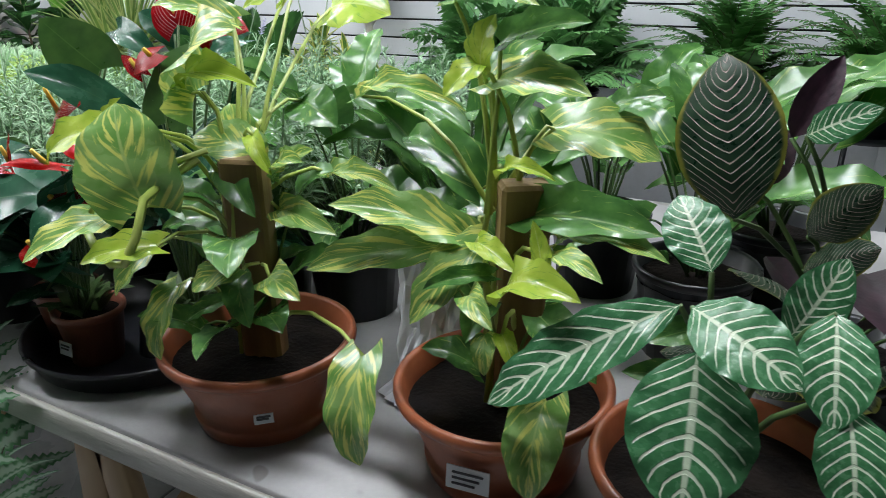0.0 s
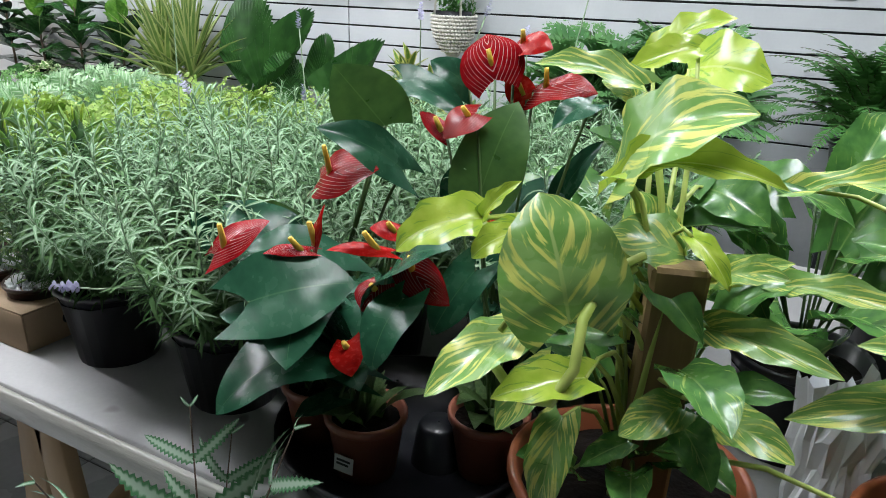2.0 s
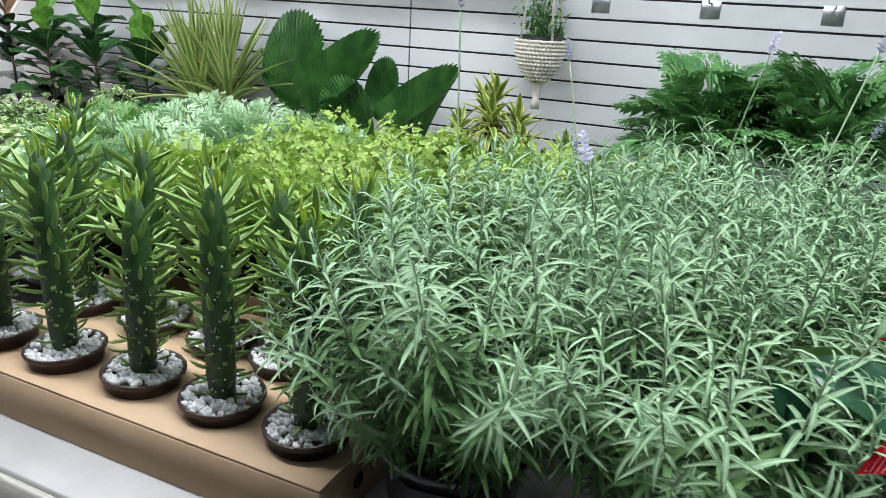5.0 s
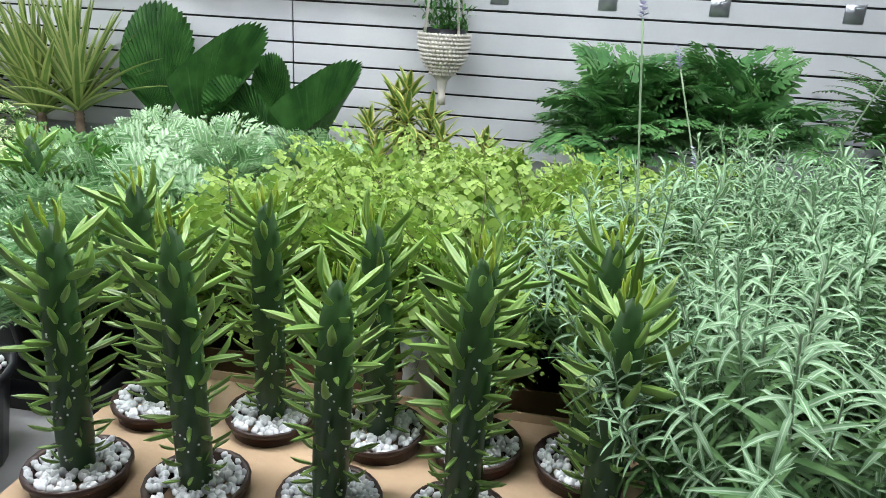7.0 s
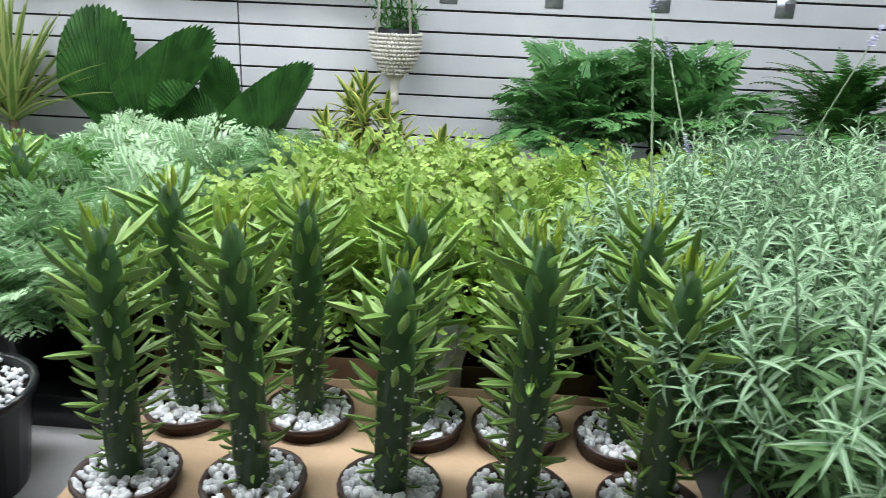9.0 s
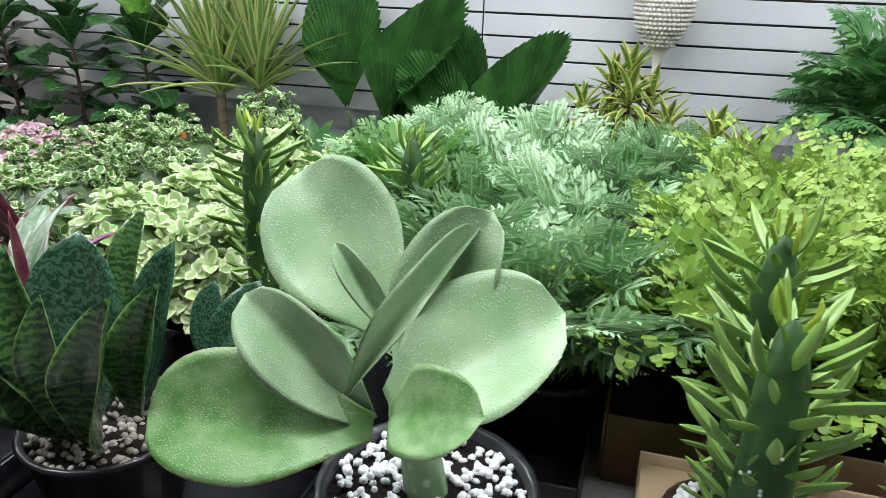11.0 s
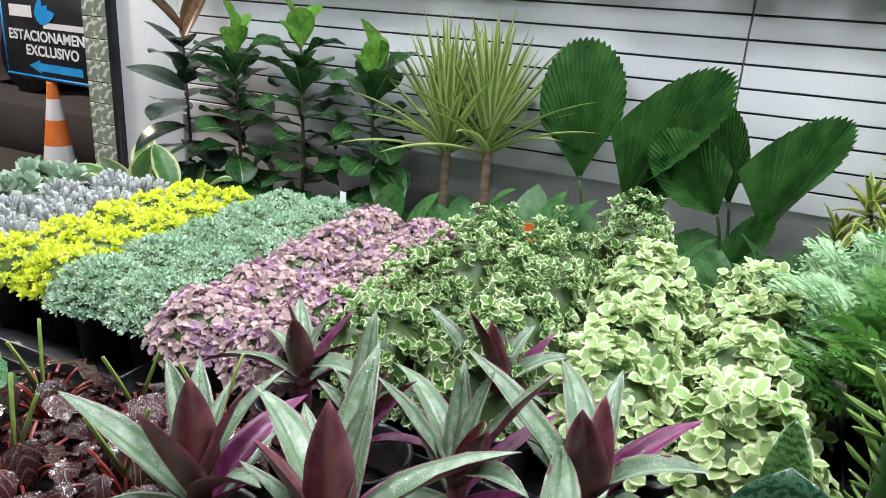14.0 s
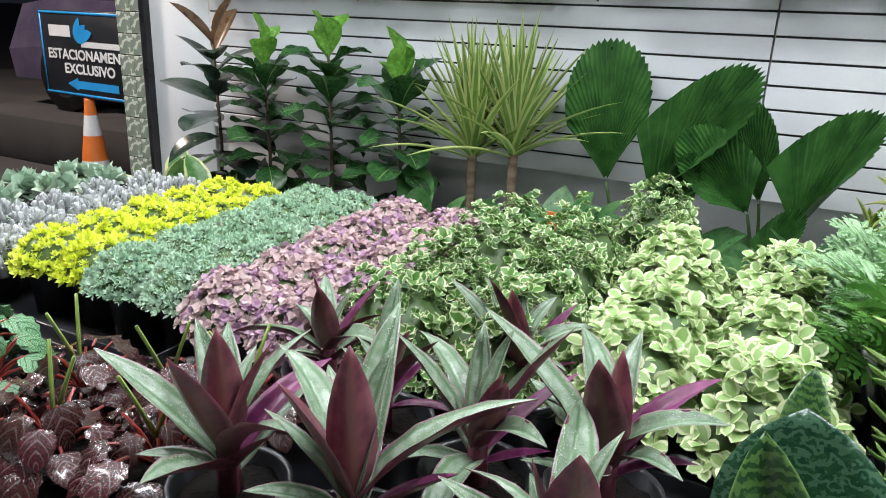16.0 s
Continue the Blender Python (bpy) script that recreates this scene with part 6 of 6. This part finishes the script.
for k, x in enumerate((-5.11, -4.62, -4.16, -3.73, -3.30)):
    wall_pot(x, TRAILER, 95, 0.24, 200 + k, "trailing cream-variegated plant in a black hanging pot")
wall_pot(-2.79, TRAILER_DARK, 55, 0.20, 210, "trailing plant with large dark round leaves, black pot")
wall_pot(-2.235, TRAILER_DARK, 80, 0.10, 211, "dark small-leaved plant in a black hanging pot")
wall_pot(-1.80, TRAILER_DARK, 70, 0.14, 212, "dark trailing plant in a black hanging pot")

# ---------------------------------------------------------------- ferns by the wall, fern below the table
PIN = leaf(strap(0.16, 0.15), 2, 3, 5, 20)
BIG = [leaf(strap(0.14, 0.15), 2, 4, 8, 20)]
TRI = frond(1.0, 7, [PIN], 0.42, 20, 55, 5, rng=random.Random(3))[0]


def boston():
    return frond(0.5, 30, [PIN], 0.055, 95, 78, 25, start=0.06, stem_r=0.002)


def rabbit():
    return frond(0.46, 8, [TRI], 0.20, 70, 60, 20, start=0.25, stem_r=0.002)


def stand(x, y, h):
    s = thing("plant_stand", (x, y, 0), "black metal plant stand under a fern", "plant stand", "plant stands")
    part("top_ring", lathe([(0.13, h - 0.012), (0.14, h - 0.012), (0.14, h), (0.001, h)], 24), BLACK, s)
    for k in range(3):
        a = 2.09 * k
        part("leg", tube([(0.12 * math.cos(a), 0.12 * math.sin(a), h - 0.01), (0.15 * math.cos(a), 0.15 * math.sin(a), 0)], 0.008, seg=6), BLACK, s)


for k, (x, y, h, fn, mt, n) in enumerate(((-0.72, 3.52, 0.66, rabbit, FERN_DARK, 44), (-0.32, 3.50, 0.66, rabbit, FERN_DARK, 44), (0.32, 3.50, 0.72, boston, FERN, 64), (0.80, 3.50, 0.72, boston, FERN, 64), (1.35, 3.45, 0.80, boston, FERN, 40))):
    stand(x, y, h)
    fern_plant("fern", (x, y, h), "lush arching green fern in a black pot on a stand" if fn == boston else "dark lacy rabbit-foot fern in a black pot", "fern", fn, TWIG, mt, n, (0.11, 0.15), "ferns by the wall", (10, 80), 300 + k)
fern_plant("hanging_fern", (0.95, 3.62, 1.62), "small hanging fern with narrow fronds", "fern", boston, TWIG, FERN, 18, (0.09, 0.12), "", (-10, 50), 320, (0.6, 0.8))
hanger = part("hanger", tube([(0.95, 3.62, 1.72), (0.95, 3.62, 2.2), (0.95, 3.905, 2.2)], 0.004, seg=6), BLACK)
tagged(hanger, "thin black wire hanger holding the small fern", "hanger")


def brake():
    return frond(0.60, 9, [leaf(strap(0.12, 0.1), 2, 26, 10, 50, teeth=0.42)], 0.175, 30, 86, 5, start=0.42, stem_r=0.0022)


fern_plant("silver_brake_fern", (-0.27, 0.86, 0), "silvery brake fern rising from a floor pot", "fern", brake, TWIG, PTERIS, 6, (0.10, 0.46), "", (76, 89), 330, (0.70, 0.95))
for k, (x, y) in enumerate(((-1.9, 1.9), (-1.2, 2.2), (-0.6, 1.7))):
    fern_plant("floor_fern", (x, y, 0), "dark fern in a black pot on the floor below the table", "fern", boston, TWIG, FERN, 24, (0.11, 0.15), "ferns below the table", (15, 70), 340 + k, (0.6, 0.8))

# ---------------------------------------------------------------- street: cone with sign, parked car
ORANGE = surface("cone_orange", (0.72, 0.16, 0.02), (0.80, 0.22, 0.04), 8, 80, 0.5)
CONE_WHITE = surface("cone_white_band", (0.72, 0.72, 0.72), (0.8, 0.8, 0.8), 8, 80, 0.4)
cone = thing("traffic_cone", (-6.84, 4.25, -0.13), "orange and white traffic cone carrying a sign", "traffic cone")
bands = [(0.135, 0.03), (0.112, 0.20), (0.092, 0.345), (0.066, 0.53), (0.046, 0.68), (0.036, 0.78)]
part("base", box(-0.19, 0.19, -0.19, 0.19, 0, 0.03, 0.006), ORANGE, cone)
for k in range(5):
    (ra, za), (rb, zb) = bands[k], bands[k + 1]
    part("band", lathe([(ra, za), (rb, zb)], 28), CONE_WHITE if k in (1, 3) else ORANGE, cone)
part("tip", lathe([(0.036, 0.78), (0.036, 0.80), (0.001, 0.80)], 20), ORANGE, cone)
SIGN_BLUE = surface("sign_blue", (0.02, 0.30, 0.72), (0.03, 0.36, 0.80), 8, 80, 0.4)
SIGN_BLACK = surface("sign_black", (0.012, 0.014, 0.018), (0.02, 0.022, 0.028), 8, 80, 0.4)
SIGN_LIGHT = surface("sign_white", (0.75, 0.78, 0.8), (0.8, 0.82, 0.84), 8, 80, 0.4)
sign = thing("parking_sign", (-6.80, 4.22, 0.98), "black parking sign with blue frame, white words and arrow", "sign", turn=-4)
part("board", box(-0.52, 0.72, 0, 0.02, -0.305, 0.305, 0.004), SIGN_BLACK, sign)
part("post", tube([(-0.04, 0.012, -0.30), (-0.04, 0.03, -0.42)], 0.015, seg=8), BLACK, sign)
for b in ((-0.51, 0.71, 0.278, 0.296), (-0.51, 0.71, -0.296, -0.278), (-0.51, -0.492, -0.277, 0.277), (0.692, 0.71, -0.277, 0.277)):
    part("border", box(b[0], b[1], -0.003, -0.0005, b[2], b[3], 0), SIGN_BLUE, sign)
arrow = (np.array([(-0.23, -0.004, -0.212), (-0.10, -0.004, -0.165), (-0.10, -0.004, -0.186), (0.37, -0.004, -0.186), (0.37, -0.004, -0.242), (-0.10, -0.004, -0.242), (-0.10, -0.004, -0.260)]), [(0, 6, 5, 4, 3, 2, 1)], np.zeros((7, 2)))
part("arrow", arrow, SIGN_BLUE, sign, "blue arrow", False)


def word(t, parent, x, z, size, align="LEFT"):
    c = bpy.data.curves.new("lettering", "FONT")
    c.body, c.size, c.align_x, c.extrude, c.offset = t, size, align, 0.0008, 0.0028
    c.materials.append(SIGN_LIGHT)
    ob = new("lettering", c)
    dg = bpy.context.evaluated_depsgraph_get()
    me = bpy.data.meshes.new_from_object(ob.evaluated_get(dg))
    bpy.data.objects.remove(ob)
    return part("lettering", me, SIGN_LIGHT, parent, m=pose(x, -0.0045, z, 90) @ Matrix.Diagonal((1.16, 1, 1, 1)))


word("ESTACIONAMENTO", sign, -0.435, -0.035, 0.098)
word("EXCLUSIVO", sign, -0.25, -0.135, 0.098)
part("brand_bar", box(-0.40, -0.14, -0.004, -0.0015, 0.12, 0.20, 0.0006), SIGN_LIGHT, sign, "pale brand mark bar", False)
part("brand_bar", box(-0.02, 0.50, -0.004, -0.0015, 0.055, 0.095, 0.0006), SIGN_LIGHT, sign, "pale brand mark bar", False)
for k in range(3):
    lf = moved(leaf(ovate(0.22, 0.4, 0.8), 4, 6, 0, 0), aim((-0.09, 0, 0.11), (-0.02 + 0.07 * k, 0, 0.26 - 0.05 * k), (0, -1, 0)))
    lf = (lf[0] + np.array([0, -0.004 - 0.001 * k, 0]), *lf[1:])
    part("emblem_petal", lf, SIGN_BLUE, sign, "blue petal of the emblem")

CARPAINT = surface("car_paint_dark", (0.06, 0.05, 0.09), (0.09, 0.075, 0.12), 3, 60, 0.22, coat=0.8)
CARGLASS = surface("car_glass_dark", (0.008, 0.009, 0.011), (0.014, 0.015, 0.017), 3, 60, 0.06)
pad = part("pavement", box(-13.5, -5.6, 4.9, 9.0, -0.13, 0.30, 0.01), ASPHALT)
tagged(pad, "raised asphalt parking strip across the street", "pavement", kind="structure")
car = thing("parked_car", (-7.2, 6.4, 0.30), "dark parked car in the street at night", "car")
car.scale = (1.12, 1.12, 1.12)


def slab(outline, w):
    n = len(outline)
    V = [(x, s * w * (1.0 if z < 0.9 else 0.82), z) for s in (-1, 1) for x, z in outline]
    F = [tuple(range(n)), tuple(range(2 * n - 1, n - 1, -1))] + [(i, i + n, (i + 1) % n + n, (i + 1) % n) for i in range(n)]
    return np.array(V, float), F, np.zeros((2 * n, 2))


part("body", slab([(-2.1, 0.25), (2.1, 0.25), (2.15, 0.6), (2.0, 0.88), (1.0, 0.95), (-1.6, 0.97), (-2.1, 0.9), (-2.15, 0.5)], 0.85), CARPAINT, car, "", False)
part("cabin", slab([(-1.75, 0.965), (1.0, 0.945), (0.35, 1.42), (-0.2, 1.48), (-1.1, 1.46), (-1.5, 1.25)], 0.84), CARGLASS, car, "dark glazed cabin", False)
part("roof", slab([(0.36, 1.42), (-0.2, 1.485), (-1.1, 1.465), (-1.12, 1.49), (-0.2, 1.515), (0.38, 1.45)], 0.86), CARPAINT, car, "", False)
for x in (-1.35, 1.35):
    for y in (-0.80, 0.80):
        wh = part("wheel", tube([(x, y - 0.1, 0.31), (x, y + 0.1, 0.31)], 0.31, seg=24), BLACK, car)
        part("rim", tube([(x, y - 0.105, 0.31), (x, y + 0.105, 0.31)], 0.19, seg=18), CHROME, wh)
for z0, z1 in ((0.55, 0.72),):
    for y in (-0.6, 0.6):
        part("headlight", box(2.03, 2.13, y - 0.18, y + 0.18, 0.62, 0.74, 0.02), CARGLASS, car)

# small tags: an orange one among the herbs, a white one hanging in the fig
for nm, place, size, mt, text in (("plant_tag", (-2.507, 2.06, TZ + 0.09), (0.011, 0.062), ORANGE, "small orange plastic plant tag among the herbs"), ("price_tag", (-3.79, 3.36, 0.0), (0.016, 0.53), PAPER, "white paper price tag on a stick in the fig")):
    tg = thing(nm, place, text, "tag")
    part("stick", box(-0.003, 0.003, -0.001, 0.001, 0, size[1] - 0.02, 0), mt, tg, "", False)
    part("card", box(-size[0], size[0], -0.0015, 0.0015, size[1] - 0.025, size[1] + size[0] * 1.5, 0), mt, tg, "", False)

# crumpled white plastic sleeve between the pothos pots
def sleeve(x, y, r, h, seed, tilt):
    V, F, U = lathe([(r * 1.15, 0), (r * 0.95, h * 0.10), (r * 0.74, h * 0.25), (r * 0.80, h * 0.4), (r * 0.66, h * 0.55), (r * 0.85, h * 0.7), (r * 0.78, h * 0.85), (r * 0.95, h)], 34, 0.42)
    crease = [noise.noise(Vector((v[0] * 70 + seed, v[1] * 70, v[2] * 26))) for v in V]
    rim = [noise.noise(Vector((v[0] * 60, v[1] * 60, seed))) for v in V]
    V = np.array([(v[0] * (1 + 0.42 * c), v[1] * (1 + 0.55 * c), v[2] * (1 + 0.28 * q)) for v, c, q in zip(V, crease, rim)])
    ob = part("plastic_sleeve", (V, F, U), PAPER, smooth=False)
    ob.matrix_basis = pose(x, y, TZ + 0.002, *tilt)
    tagged(ob, "crumpled white plastic plant sleeve between the pots", "plastic sleeve")


sleeve(0.262, 1.20, 0.052, 0.20, 3.0, (-8, 4, 15))

# ---------------------------------------------------------------- floor tiles
tile = mesh_of("tile", box(-0.1975, 0.1975, -0.1975, 0.1975, -0.006, 0.0, 0.002), FLOOR_TILE, False)
for i in range(21):
    for j in range(14):
        x, y = -5.95 + 0.2 + 0.4 * i, -1.45 + 0.4 * j
        if x < 2.6 and y < 3.95:
            part("tile", tile, FLOOR_TILE, floor, m=pose(x, y, 0))
